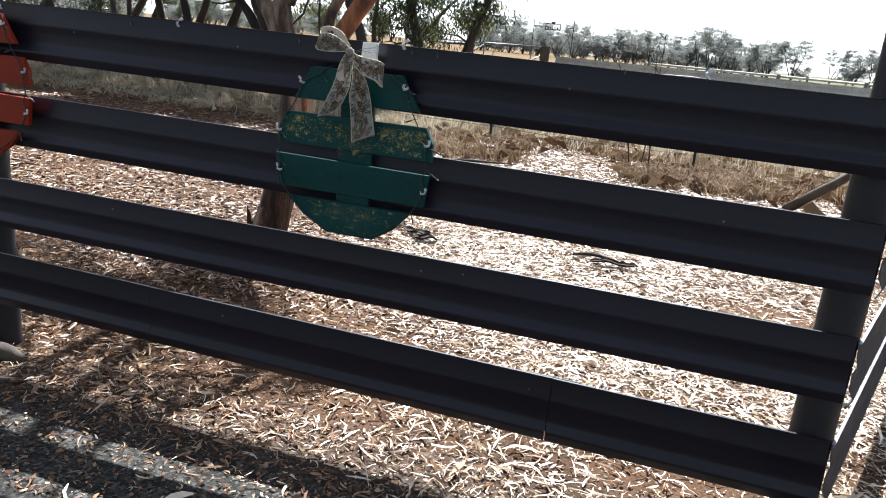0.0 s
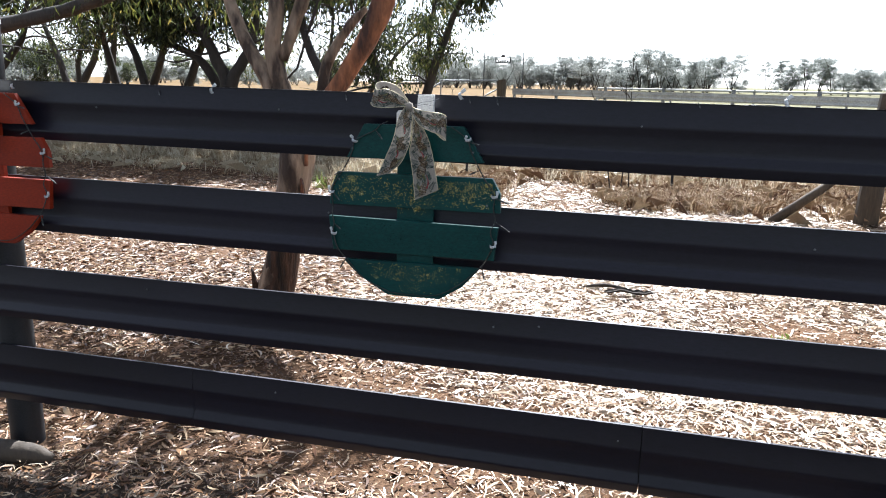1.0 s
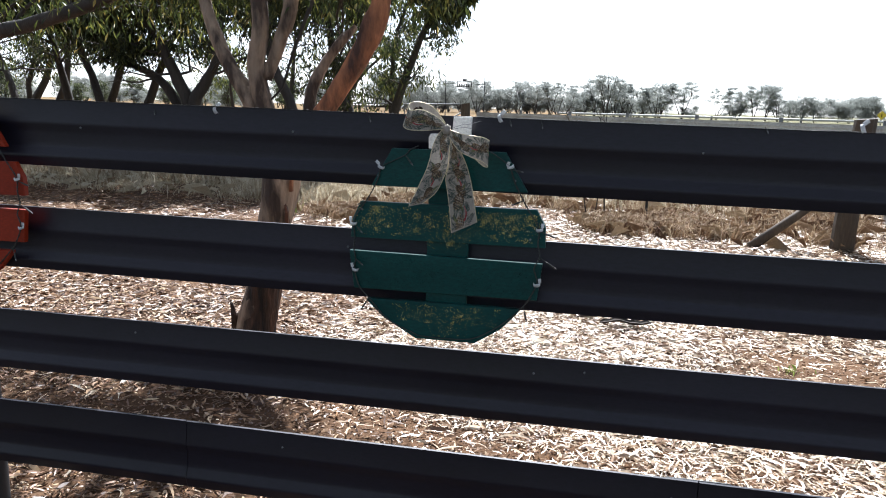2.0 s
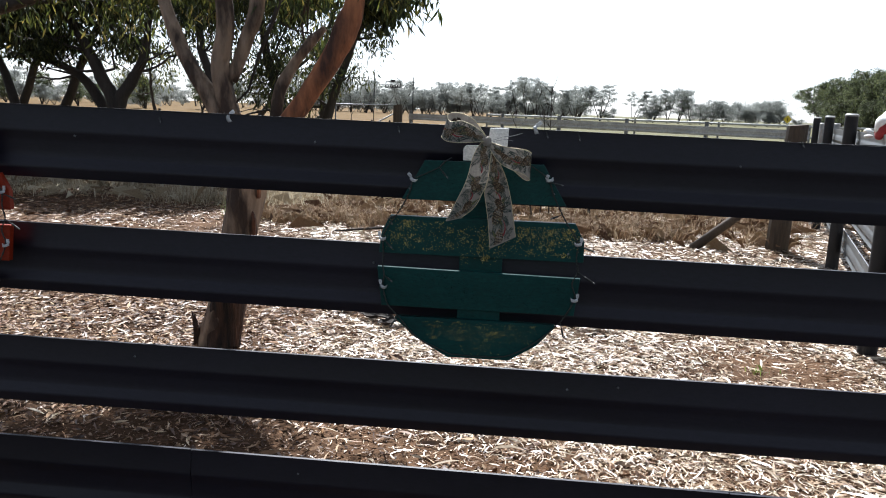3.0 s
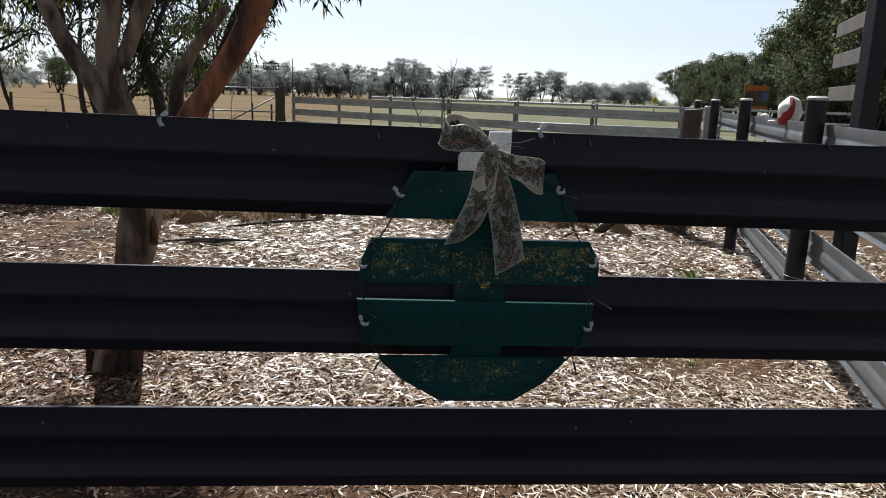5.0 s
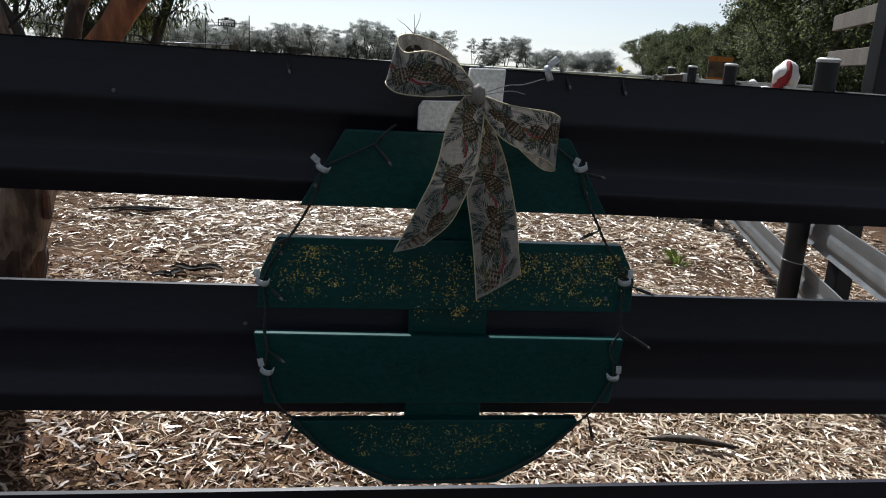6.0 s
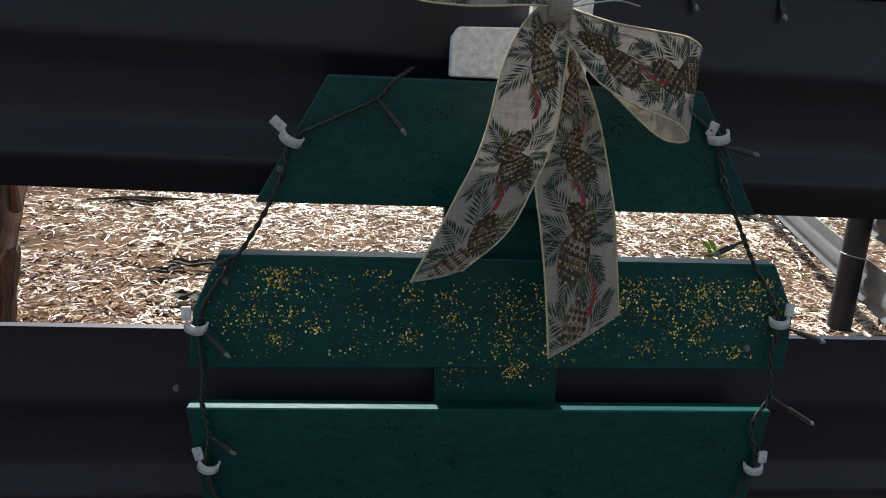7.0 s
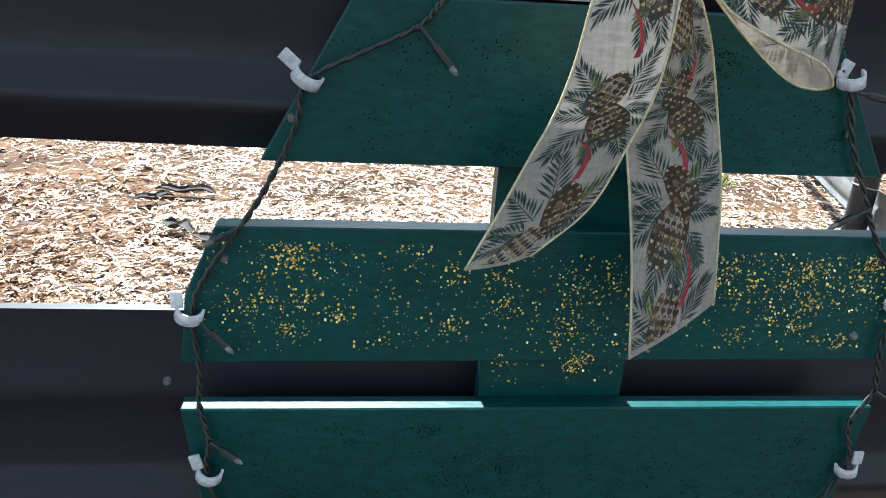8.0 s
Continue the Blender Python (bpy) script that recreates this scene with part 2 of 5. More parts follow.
def ground_height(x, y):
    h = 0.02 * noise.noise(Vector((x * .5, y * .5, 0))) + .012 * noise.noise(Vector((x * 2.1, y * 2.1, 3)))
    return h if y < 14 else h * .3


def build_ground():
    xs = sorted(set([-2500, -900, -300, -120, -60, -30, -18] + [-12 + i * .35 for i in range(63)] + [14, 20, 30, 60, 120, 300, 900, 2500]))
    ys = sorted(set([-2500, -600, -100, -30, -10] + [-4 + i * .35 for i in range(57)] + [18, 22, 28, 40, 60, 100, 200, 400, 900, 2500]))
    verts = [(x, y, ground_height(x, y) if abs(x) < 15 and -5 < y < 17 else 0) for y in ys for x in xs]
    w = len(xs)
    faces = [(j * w + i, j * w + i + 1, (j + 1) * w + i + 1, (j + 1) * w + i) for j in range(len(ys) - 1) for i in range(w - 1)]
    ob = part("ground", raw(verts, faces, True), EARTH)
    tagged(ob, "dry brown earth running out to a golden stubble paddock", "ground", kind="structure")


build_ground()

# ---- the steel rail fence ----
FENCE_Y = 2.545
RAIL_TOPS = (1.459, 1.120, 0.774, 0.443)
RAIL_H = (0.205, 0.202, 0.204, 0.228)
RAIL_FALL = (0.012, 0.009, 0.003, 0.005)
PROFILE = [(0.0, 0.0), (0.05, 0.001), (0.17, 0.003), (0.32, 0.0095), (0.35, 0.0105), (0.38, 0.0095), (0.44, 0.005), (0.50, 0.004), (0.62, 0.004), (0.69, 0.0045), (0.72, 0.0065), (0.82, 0.0185), (0.845, 0.0205), (0.875, 0.0190), (0.98, 0.0105), (1.0, 0.009)]


def rail_mesh(a, b, top, height, out=1, seg=1, fall=0.0):
    """A pressed steel rail from a to b (plan points); its ridges stand out on the side given."""
    a, b = Vector((*a, 0)), Vector((*b, 0))
    d = (b - a).normalized()
    side = Vector((d.y, -d.x, 0)) * out
    loop = [(top - f * height, o) for f, o in PROFILE] + [(top - f * height, o - .0035) for f, o in reversed(PROFILE)]
    # rolled top edge
    loop = [(top + .002, .006)] + loop + [(top + .002, -.0035)]
    verts, faces, n = [], [], len(loop)
    for s in range(seg + 1):
        p = a.lerp(b, s / seg)
        verts += [p + side * o + Vector((0, 0, z - fall * s / seg)) for z, o in loop]
    for s in range(seg):
        for i in range(n):
            j = (i + 1) % n
            faces.append((s * n + i, s * n + j, (s + 1) * n + j, (s + 1) * n + i))
    faces += [tuple(range(n))[::-1], tuple(seg * n + i for i in range(n))]
    bm = bmesh.new()
    me = raw(verts, faces)
    bm.from_mesh(me)
    me = finish(bm, True)
    me.set_sharp_from_angle(angle=radians(50))
    return me


def pipe_post(x, y, r, top, material, parent, lean=(0, 0), cap=True, name="post"):
    pts = [(x + lean[0] * t, y + lean[1] * t, -0.15 + (top + .15) * t) for t in (0, .01, .5, .983, .99)]
    post = part(name, raw(*tube(pts, [r] * 5, 20), smooth=False), material, parent)
    for p in post.data.polygons:
        p.use_smooth = len(p.vertices) == 4
    if cap:
        v, f = tube([(x + lean[0], y + lean[1], top - .02), (x + lean[0], y + lean[1], top - .004), (x + lean[0], y + lean[1], top + .006)], [r * 1.06, r * 1.06, r * .8], 20)
        part("cap", raw(v, f), WHITE_RAIL, post, "pale flat metal post cap")
    return post


def bolt(x, y, z, parent, r=.006, material=None):
    bm = bmesh.new()
    bmesh.ops.create_cone(bm, cap_ends=True, segments=8, radius1=r, radius2=r * .7, depth=.004, matrix=pose(x, y, z, 90))
    return part("bolt", bm, material or GALV, parent)


front_fence = thing("rail_fence", "dark charcoal fence of four pressed steel rails on pipe posts", "fence")
for top, h, fall in zip(RAIL_TOPS, RAIL_H, RAIL_FALL):
    cuts = [-6.0, -1.888, -0.276, .57] if top < .5 else [-6.0, -2.72, .57]
    for i, (x0, x1) in enumerate(zip(cuts, cuts[1:])):
        dy = .004 * (i % 2) if top > .5 else .002 * i
        part("rail", rail_mesh((x0, FENCE_Y - dy), (x1 + (.0 if x1 > 0 else .05 if top > .5 else -.003), FENCE_Y - dy), top - fall * (x0 + 1.2), h, fall=fall * (x1 - x0)), RAIL, front_fence)
for x in (-1.888, -.276):
    part("splice_plate", box(x - .09, x + .09, FENCE_Y + .005, FENCE_Y + .011, .235, .44, .002), POST, front_fence)
for x, top in ((-2.742, 1.70), (-5.96, 1.70)):
    pipe_post(x, 2.615, .064, top, POST, front_fence)
pipe_post(.530, 2.615, .064, 1.68, POST, front_fence)
for x, y, z in ((-0.764, 2.517, .731), (-1.327, 2.517, 1.07), (-.62, 2.53, .742), (-1.5, 2.53, 1.40), (-2.05, 2.53, .74), (-.35, 2.53, 1.38), (.15, 2.53, 1.05), (-1.55, 2.53, .40), (-.35, 2.53, .385), (-2.2, 2.53, 1.39)):
    bolt(x, y, z, front_fence, .0035)

SIDE = Vector((.318, .948, 0)).normalized()
side_fence = thing("side_rail_fence", "galvanised pressed steel rail fence running back from the corner post", "fence")
corner = Vector((.525, 2.615, 0))
for s in (2.94, 6.09, 9.15, 12.2):
    p = corner + SIDE * s
    side_post = pipe_post(p.x, p.y, .061, 1.60, POST, side_fence)
    if s < 3:
        part("strap", raw(*tube([(p.x + .064 * math.cos(a * .4), p.y + .064 * math.sin(a * .4), .43 - .012 * math.cos(a * .4)) for a in range(17)], [.0026] * 17, 6), True), WHITE_RAIL, side_post, "pale wire strap tied round the post")
start = corner + Vector((SIDE.y, -SIDE.x, 0)) * .073
for top, h in zip(RAIL_TOPS, RAIL_H):
    for s0, s1 in ((-.03, 3.1), (3.0, 6.2), (6.1, 9.3), (9.2, 13.6)):
        p, q = start + SIDE * s0, start + SIDE * s1
        k = .004 * (s0 in (3.0, 9.2))
        me = rail_mesh((p.x + k, p.y), (q.x + k, q.y), top - .03, h)
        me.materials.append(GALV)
        me.materials.append(SIDE_OUTER)
        # outward faces take the darker slate colour, the others stay galvanised
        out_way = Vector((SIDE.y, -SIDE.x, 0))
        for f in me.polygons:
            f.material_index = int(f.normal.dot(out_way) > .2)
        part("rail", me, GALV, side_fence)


# ---- the baubles ----
FRONT, BACK = 2.48, 2.498


def bauble(name, dx, dz, material, label):
    t = thing(name, label, "decoration", "baubles on the fence")
    shapes = [
        [(-1.246, 1.259), (-.803, 1.259), (-.868, 1.366), (-1.186, 1.366)],
        [(-1.306, 1.108), (-.748, 1.108), (-.749, 1.165), (-.775, 1.213), (-1.277, 1.213), (-1.300, 1.163)],
        [(-1.296, .958), (-.764, .958), (-.753, 1.063), (-1.310, 1.069)],
        [(-1.108, .819), (-.936, .819), (-.862, .866), (-.812, .922), (-.814, .929), (-1.256, .929), (-1.258, .924), (-1.204, .874)],
    ]
    for o in shapes:
        part("board", slab([(x + dx, z + dz) for x, z in o], FRONT, BACK), material, t)
    part("batten", slab([(-1.085 + dx, .83 + dz), (-.966 + dx, .83 + dz), (-.966 + dx, 1.362 + dz), (-1.083 + dx, 1.362 + dz)], BACK + .0005, BACK + .017), material, t)
    cap = [(-1.085, 1.368), (-.968, 1.368), (-.968, 1.405), (-.966, 1.458), (-1.016, 1.457), (-1.02, 1.411), (-1.079, 1.409), (-1.085, 1.400)]
    part("bauble_cap", slab([(x + dx, z + dz) for x, z in cap], FRONT + .014, BACK + .012), WHITE, t, "white painted wooden cap")
    return t


GOLD = coloured_bits("gold_glitter", [(0.0, (0.26, 0.17, 0.04)), (0.45, (0.62, 0.45, 0.09)), (0.8, (0.88, 0.70, 0.13)), (1.0, (0.95, 0.88, 0.55))])
gb = GOLD.node_tree.nodes["Principled BSDF"]
gb.inputs["Metallic"].default_value, gb.inputs["Roughness"].default_value = 0.55, 0.38
SPECK, snt, sb = shader("dark_speck")
sb.inputs["Base Color"].default_value = (0.003, 0.010, 0.009, 1)
sb.inputs["Specular IOR Level"].default_value = 0.05
sb.inputs["Roughness"].default_value = 0.8


def flecks(areas, y, size, seed, clumps, per):
    """Flakes scattered in clumps over rectangles of a board's face."""
    r = random.Random(seed)
    v, f = [], []
    for x0, x1, z0, z1 in areas:
        n = max(2, int(clumps * (x1 - x0) * (z1 - z0) * 100))
        for _ in range(n):
            cx, cz, sp = r.uniform(x0, x1), r.uniform(z0, z1), r.choice((.004, .007, .011, .02, .05))
            for _ in range(r.randint(per // 2, per)):
                x, z = r.gauss(cx, sp * 1.4), r.gauss(cz, sp)
                if not (x0 < x < x1 and z0 < z < z1):
                    continue
                s, an = size * r.choice((.35, .5, .6, .8, 1.0, 1.25)), r.uniform(0, 6.28)
                tx, tz = r.uniform(-.5, .5), r.uniform(-.5, .5)
                o = len(v)
                for k in range(4):
                    c, q = math.cos(an + k * 1.571) * s, math.sin(an + k * 1.571) * s
                    v.append((x + c, y - .0009 + c * tx + q * tz, z + q))
                f.append((o, o + 1, o + 2, o + 3))
    return raw(v, f)


green = bauble("wooden_bauble", 0, 0, GREEN, "green painted wooden bauble of four glittered boards hung on the fence")
red = bauble("wooden_bauble", -1.627, .067, RED, "red painted wooden bauble of four boards hung on the fence")
part("gold_glitter", flecks([(-1.29, -1.10, 1.118, 1.203), (-1.10, -.95, 1.116, 1.196), (-.95, -.76, 1.118, 1.200), (-.93, -.76, 1.15, 1.200), (-1.08, -.97, 1.085, 1.118)], FRONT, .00092, 3, 20, 50), GOLD, green, "clumps of gold glitter flakes", kind="stuff")
part("gold_glitter", flecks([(-1.18, -.86, .87, .925), (-1.09, -.95, .83, .90)], FRONT, .0008, 4, 20, 32), GOLD, green, "scattered gold glitter flakes", kind="stuff")
part("dark_specks", flecks([(-1.2, -.84, 1.265, 1.355), (-1.29, -.77, .965, 1.055)], FRONT, .0006, 5, 14, 60), SPECK, green, "dark weathered specks in the paint", kind="stuff")
for x, z in ((-1.225, 1.288), (-.838, 1.29), (-1.272, 1.19), (-.79, 1.13)):
    bolt(x, FRONT - .001, z, green, .0035, GALV)

# ---- ribbon bows ----


def linen_material():
    m, nt, b = shader("linen_ribbon")
    warp = noise_tex(nt, 420, 2, (1, 1, .12))
    weft = noise_tex(nt, 420, 2, (.12, 1, 1))
    col = ramp(nt, mixed(nt, .5, warp, weft), [(0.3, (0.195, 0.172, 0.146)), (0.7, (0.325, 0.293, 0.252))])
    nt.links.new(col, b.inputs["Base Color"])
    b.inputs["Roughness"].default_value = 0.85
    bumped(nt, b, mixed(nt, .5, warp, weft), .25, .0006)
    tr = nt.nodes.new("ShaderNodeBsdfTranslucent")
    nt.links.new(col, tr.inputs[0])
    mx = nt.nodes.new("ShaderNodeMixShader")
    mx.inputs[0].default_value = .10
    nt.links.new(b.outputs[0], mx.inputs[1])
    nt.links.new(tr.outputs[0], mx.inputs[2])
    nt.links.new(mx.outputs[0], nt.nodes["Material Output"].inputs[0])
    return m


LINEN = linen_material()
EDGE = surface("gold_edge_thread", (0.42, 0.36, 0.20), (0.68, 0.60, 0.40), 300, rough=0.5, metal=0.3, fine=900, bump=0.4, dist=.0006)
CONE_INK = coloured_bits("brown_cone_print", [(0.0, (0.024, 0.014, 0.008)), (0.6, (0.055, 0.034, 0.018)), (1.0, (0.11, 0.068, 0.036))], .85)
CONE_TIP = coloured_bits("tan_cone_print", [(0.0, (0.13, 0.085, 0.046)), (0.4, (0.25, 0.17, 0.09)), (1.0, (0.46, 0.35, 0.20))], .85)
NEEDLE_INK = coloured_bits("green_needle_print", [(0.0, (0.012, 0.026, 0.024)), (1.0, (0.034, 0.058, 0.048))], .85)
HOLLY_INK = coloured_bits("olive_leaf_print", [(0.0, (0.09, 0.10, 0.03)), (1.0, (0.22, 0.20, 0.07))], .85)
RED_INK = coloured_bits("red_stem_print", [(0.0, (0.20, 0.022, 0.026)), (1.0, (0.27, 0.035, 0.042))], .85)


def strip(edge_a, edge_b, n, bow=0.0, waves=0.0, seed=0):
    """A band between two edge curves; returns a function of (u, v) on it."""
    a, b = smooth_path(edge_a, n), smooth_path(edge_b, n)

    def at(u, v):
        t = min(max(u, 0), 1) * n
        k = min(int(t), n - 1)
        p, q = a[k].lerp(a[k + 1], t - k), b[k].lerp(b[k + 1], t - k)
        r = p.lerp(q, v)
        r.y += -bow * math.sin(math.pi * v) + waves * math.sin(u * 9 + seed + v * 1.5)
        return r
    return at


def band(at, nu, nv):
    v = [at(i / nu, j / nv) for i in range(nu + 1) for j in range(nv + 1)]
    w = nv + 1
    return raw(v, [(i * w + j, i * w + j + 1, (i + 1) * w + j + 1, (i + 1) * w + j) for i in range(nu) for j in range(nv)], True)


def print_on(at, length, width, side, motifs, seed):
    """Pine cones, needles, leaves and red stems printed along a band, at (along, across) in metres."""
    r = random.Random(seed)
    ink = {"cone": ([], []), "tip": ([], []), "needle": ([], []), "holly": ([], []), "stem": ([], [])}

    def put(kind, pts, lift):
        v, f = ink[kind]
        o, ok = len(v), True
        for l, c in pts:
            u, w = l / length, c / width + .5
            if not (-.01 < u < 1.01 and (-.06 < w < 1.06 or kind == "needle" and -.2 < w < 1.2)):
                ok = False
        if not ok:
            return
        for l, c in pts:
            u, w = min(max(l / length, .01), .99), min(max(c / width + .5, .02), .98)
            p = at(u, w)
            du, dv = at(u + .01, w) - at(u - .01, w), at(u, w + .05) - at(u, w - .05)
            nrm = du.cross(dv)
            nrm = nrm.normalized() if nrm.length > 1e-9 else Vector((0, -1, 0))
            v.append(p + nrm * lift * side)
        f.append(tuple(range(o, o + len(pts))))

    def turn(l0, c0, an, x, y):
        return l0 + x * math.cos(an) - y * math.sin(an), c0 + x * math.sin(an) + y * math.cos(an)

    def cone(l0, c0, an, L, W):
        rows = 7
        put("cone", [turn(l0, c0, an, L * .52 * math.cos(k * .628), W * .5 * math.sin(k * .628)) for k in range(10)], .00022)
        for i in range(rows):
            x = -L / 2 + L * (i + .5) / rows
            w = W * math.sin(math.pi * (i + .9) / (rows + 1.2)) ** .6
            m = max(2, int(w / .0046))
            for j in range(m + (i % 2)):
                y = (-.5 + (j + .5) / (m + (i % 2))) * w
                s = .0030 * r.uniform(.8, 1.15)
                x += r.uniform(-.0004, .0004)
                q = [(-s, 0), (-.2 * s, -s * .75), (s, -s * .35), (s, s * .35), (-.2 * s, s * .75)]
                put("cone", [turn(l0, c0, an, x + a, y + b) for a, b in q], .0003)
                put("tip", [turn(l0, c0, an, x + a, y + b) for a, b in ((s * .3, -s * .42), (s * .85, -s * .25), (s * .85, s * .25), (s * .3, s * .42))], .0005)

    def spray(l0, c0, an, L):
        """A pine twig: a thin spine with needles slanting off both sides."""
        put("needle", [turn(l0, c0, an, 0, -.0003), turn(l0, c0, an, L, -.0002), turn(l0, c0, an, L, .0002), turn(l0, c0, an, 0, .0003)], .00035)
        for i in range(8):
            for sd in (-1, 1):
                bx = L * (.04 + .11 * i)
                d = sd * (.78 - .05 * i) + r.uniform(-.07, .07)
                ln = L * (.50 - .026 * i) * r.uniform(.85, 1.1)
                w = .00085
                ex, ey = bx + math.cos(d) * ln, math.sin(d) * ln
                mx, my = (bx + ex) / 2, ey / 2
                nx, ny = -math.sin(d) * w, math.cos(d) * w
                put("needle", [turn(l0, c0, an, bx, 0), turn(l0, c0, an, mx - nx, my - ny), turn(l0, c0, an, ex, ey), turn(l0, c0, an, mx + nx, my + ny)], .00035)

    def holly(l0, c0, an, L):
        for i in range(6):
            x = L * i / 6
            w = .0042 * math.sin(math.pi * (i + .7) / 6.6)
            put("holly", [turn(l0, c0, an, x, -w), turn(l0, c0, an, x + L / 4.5, -w * .35), turn(l0, c0, an, x + L / 4.5, w * .35), turn(l0, c0, an, x, w)], .0003)

    def stem(l0, c0, an, L):
        """A curling red ribbon."""
        for i in range(10):
            t0, t1 = i / 10, (i + 1) / 10
            y0, y1 = .007 * math.sin(t0 * 2.6), .007 * math.sin(t1 * 2.6)
            w0, w1 = .0005 + .0016 * t0, .0005 + .0016 * t1
            put("stem", [turn(l0, c0, an, L * t0, y0 - w0), turn(l0, c0, an, L * t1, y1 - w1), turn(l0, c0, an, L * t1, y1 + w1), turn(l0, c0, an, L * t0, y0 + w0)], .0004)

    for l, c, flip in motifs:
        k = 1 if flip else -1
        for dl, dc, an, ln in ((-.018, k * .006, math.pi - k * .3, .030), (-.014, -k * .010, math.pi + k * .8, .028), (-.006, k * .008, math.pi - k * 1.0, .026), (.000, k * .008, k * 1.5, .022), (.004, k * .010, k * 1.0, .027), (.002, -k * .008, -k * 1.5, .024), (.016, k * .008, k * .45, .030), (.014, -k * .008, -k * .6, .028), (-.006, -k * .008, math.pi + k * 1.4, .024), (.020, k * .002, -k * .05, .026)):
            spray(l + dl, c + dc, an + r.uniform(-.2, .2), ln * r.uniform(.9, 1.1))
        holly(l - .014, c - k * .010, math.pi + k * .5, .018)
        holly(l + .018, c + k * .002, -k * .3, .020)
        cone(l - .012, c - k * .005, -.45 * k + math.pi, .034, .021)
        cone(l + .013, c + k * .004, .5 * k, .038, .025)
        stem(l + .024, c - k * .008, .25 * k, .030)
    return ink


def dress(parent, at, length, width, nu, nv, side, motifs, seed):
    body = part("ribbon", band(at, nu, nv), LINEN, parent)
    for e in (0.0, 1.0):
        part("wired_edge", raw(*tube([at(i / nu, e) for i in range(nu + 1)], [.0008] * (nu + 1), 5), True), EDGE, body, "gold thread along the ribbon's edge")
    mats = {"cone": CONE_INK, "tip": CONE_TIP, "needle": NEEDLE_INK, "holly": HOLLY_INK, "stem": RED_INK}
    for k, (v, f) in print_on(at, length, width, side, motifs, seed).items():
        if f:
            part({"cone": "cone_print", "tip": "cone_scale_print", "needle": "needle_print", "holly": "leaf_print", "stem": "stem_print"}[k], raw(v, f), mats[k], body, kind="stuff")
    return body


def build_bow():
    bow = thing("ribbon_bow", "cream linen bow printed with pine cones tied on a bauble", "bow", "bows on the baubles")
    ta = [(-1.028, 2.416, 1.428), (-1.044, 2.414, 1.408), (-1.056, 2.412, 1.379), (-1.064, 2.410, 1.340), (-1.073, 2.408, 1.311), (-1.085, 2.406, 1.285), (-1.100, 2.404, 1.252), (-1.118, 2.404, 1.215)]
    tb = [(-1.012, 2.414, 1.426), (-1.008, 2.412, 1.402), (-1.010, 2.410, 1.372), (-1.012, 2.410, 1.342), (-1.016, 2.410, 1.318), (-1.025, 2.410, 1.294), (-1.044, 2.408, 1.256), (-1.079, 2.405, 1.225)]
    dress(bow, strip(ta, tb, 40, .004, .0015), .245, .056, 40, 8, 1, [(.050, .004, True), (.140, .002, True), (.222, .004, False)], 1)
    ra = [(-1.016, 2.424, 1.415), (-1.013, 2.424, 1.385), (-1.013, 2.424, 1.350), (-1.016, 2.424, 1.318), (-1.021, 2.424, 1.292), (-1.015, 2.422, 1.258), (-1.007, 2.420, 1.208), (-1.000, 2.418, 1.146)]
    rb = [(-1.003, 2.424, 1.414), (-.995, 2.428, 1.388), (-.978, 2.432, 1.356), (-.967, 2.436, 1.330), (-.957, 2.438, 1.297), (-.949, 2.438, 1.264), (-.942, 2.440, 1.222), (-.934, 2.442, 1.176)]
    dress(bow, strip(ra, rb, 40, .003, .0012, 2), .27, .062, 40, 8, 1, [(.055, .0, False), (.127, .002, True), (.203, -.002, False), (.272, -.004, True)], 2)
    # the two loops, from the knot out and back
    la = [(-1.024, 2.414, 1.438), (-1.046, 2.400, 1.458), (-1.084, 2.394, 1.474), (-1.116, 2.400, 1.472), (-1.122, 2.418, 1.490), (-1.097, 2.434, 1.494), (-1.060, 2.434, 1.480), (-1.026, 2.424, 1.442)]
    lb = [(-1.020, 2.412, 1.424), (-1.046, 2.397, 1.423), (-1.086, 2.390, 1.420), (-1.124, 2.394, 1.423), (-1.136, 2.412, 1.436), (-1.104, 2.434, 1.440), (-1.060, 2.434, 1.432), (-1.022, 2.424, 1.426)]
    dress(bow, strip(la, lb, 48), .27, .058, 48, 8, 1, [(.045, .002, False), (.100, .002, True), (.2, 0, True)], 3)
    fa = [(-1.012, 2.412, 1.424), (-.981, 2.402, 1.415), (-.953, 2.398, 1.411), (-.920, 2.404, 1.407), (-.905, 2.415, 1.398), (-.920, 2.432, 1.394), (-.960, 2.438, 1.404), (-1.010, 2.424, 1.420)]
    fb = [(-1.012, 2.412, 1.404), (-.986, 2.402, 1.373), (-.955, 2.398, 1.357), (-.922, 2.402, 1.345), (-.906, 2.414, 1.331), (-.922, 2.430, 1.331), (-.958, 2.438, 1.360), (-1.008, 2.424, 1.402)]
    dress(bow, strip(fa, fb, 48), .25, .062, 48, 8, -1, [(.040, .002, True), (.105, -.004, False), (.18, 0, True)], 4)
    bm = bmesh.new()
    bmesh.ops.create_uvsphere(bm, u_segments=14, v_segments=8, radius=.013, matrix=pose(-1.018, 2.412, 1.424) @ Matrix.Diagonal((.8, .8, 1.05, 1)))
    for v in bm.verts:
        v.co += v.normal * .0015 * math.sin(v.co.x * 900)
    part("knot", bm, LINEN, bow, smooth=True)
    part("wire_tie", raw(*joined([tube(smooth_path([(-1.006, 2.42, 1.428), (-.978, 2.42, 1.438), (-.958, 2.42, 1.440), (-.930, 2.42, 1.449)], 10), [.0007] * 11, 5), tube(smooth_path([(-1.006, 2.422, 1.425), (-.974, 2.42, 1.431), (-.954, 2.42, 1.428)], 8), [.0007] * 9, 5)])), GALV, bow, "thin silver wire tie")
    return bow


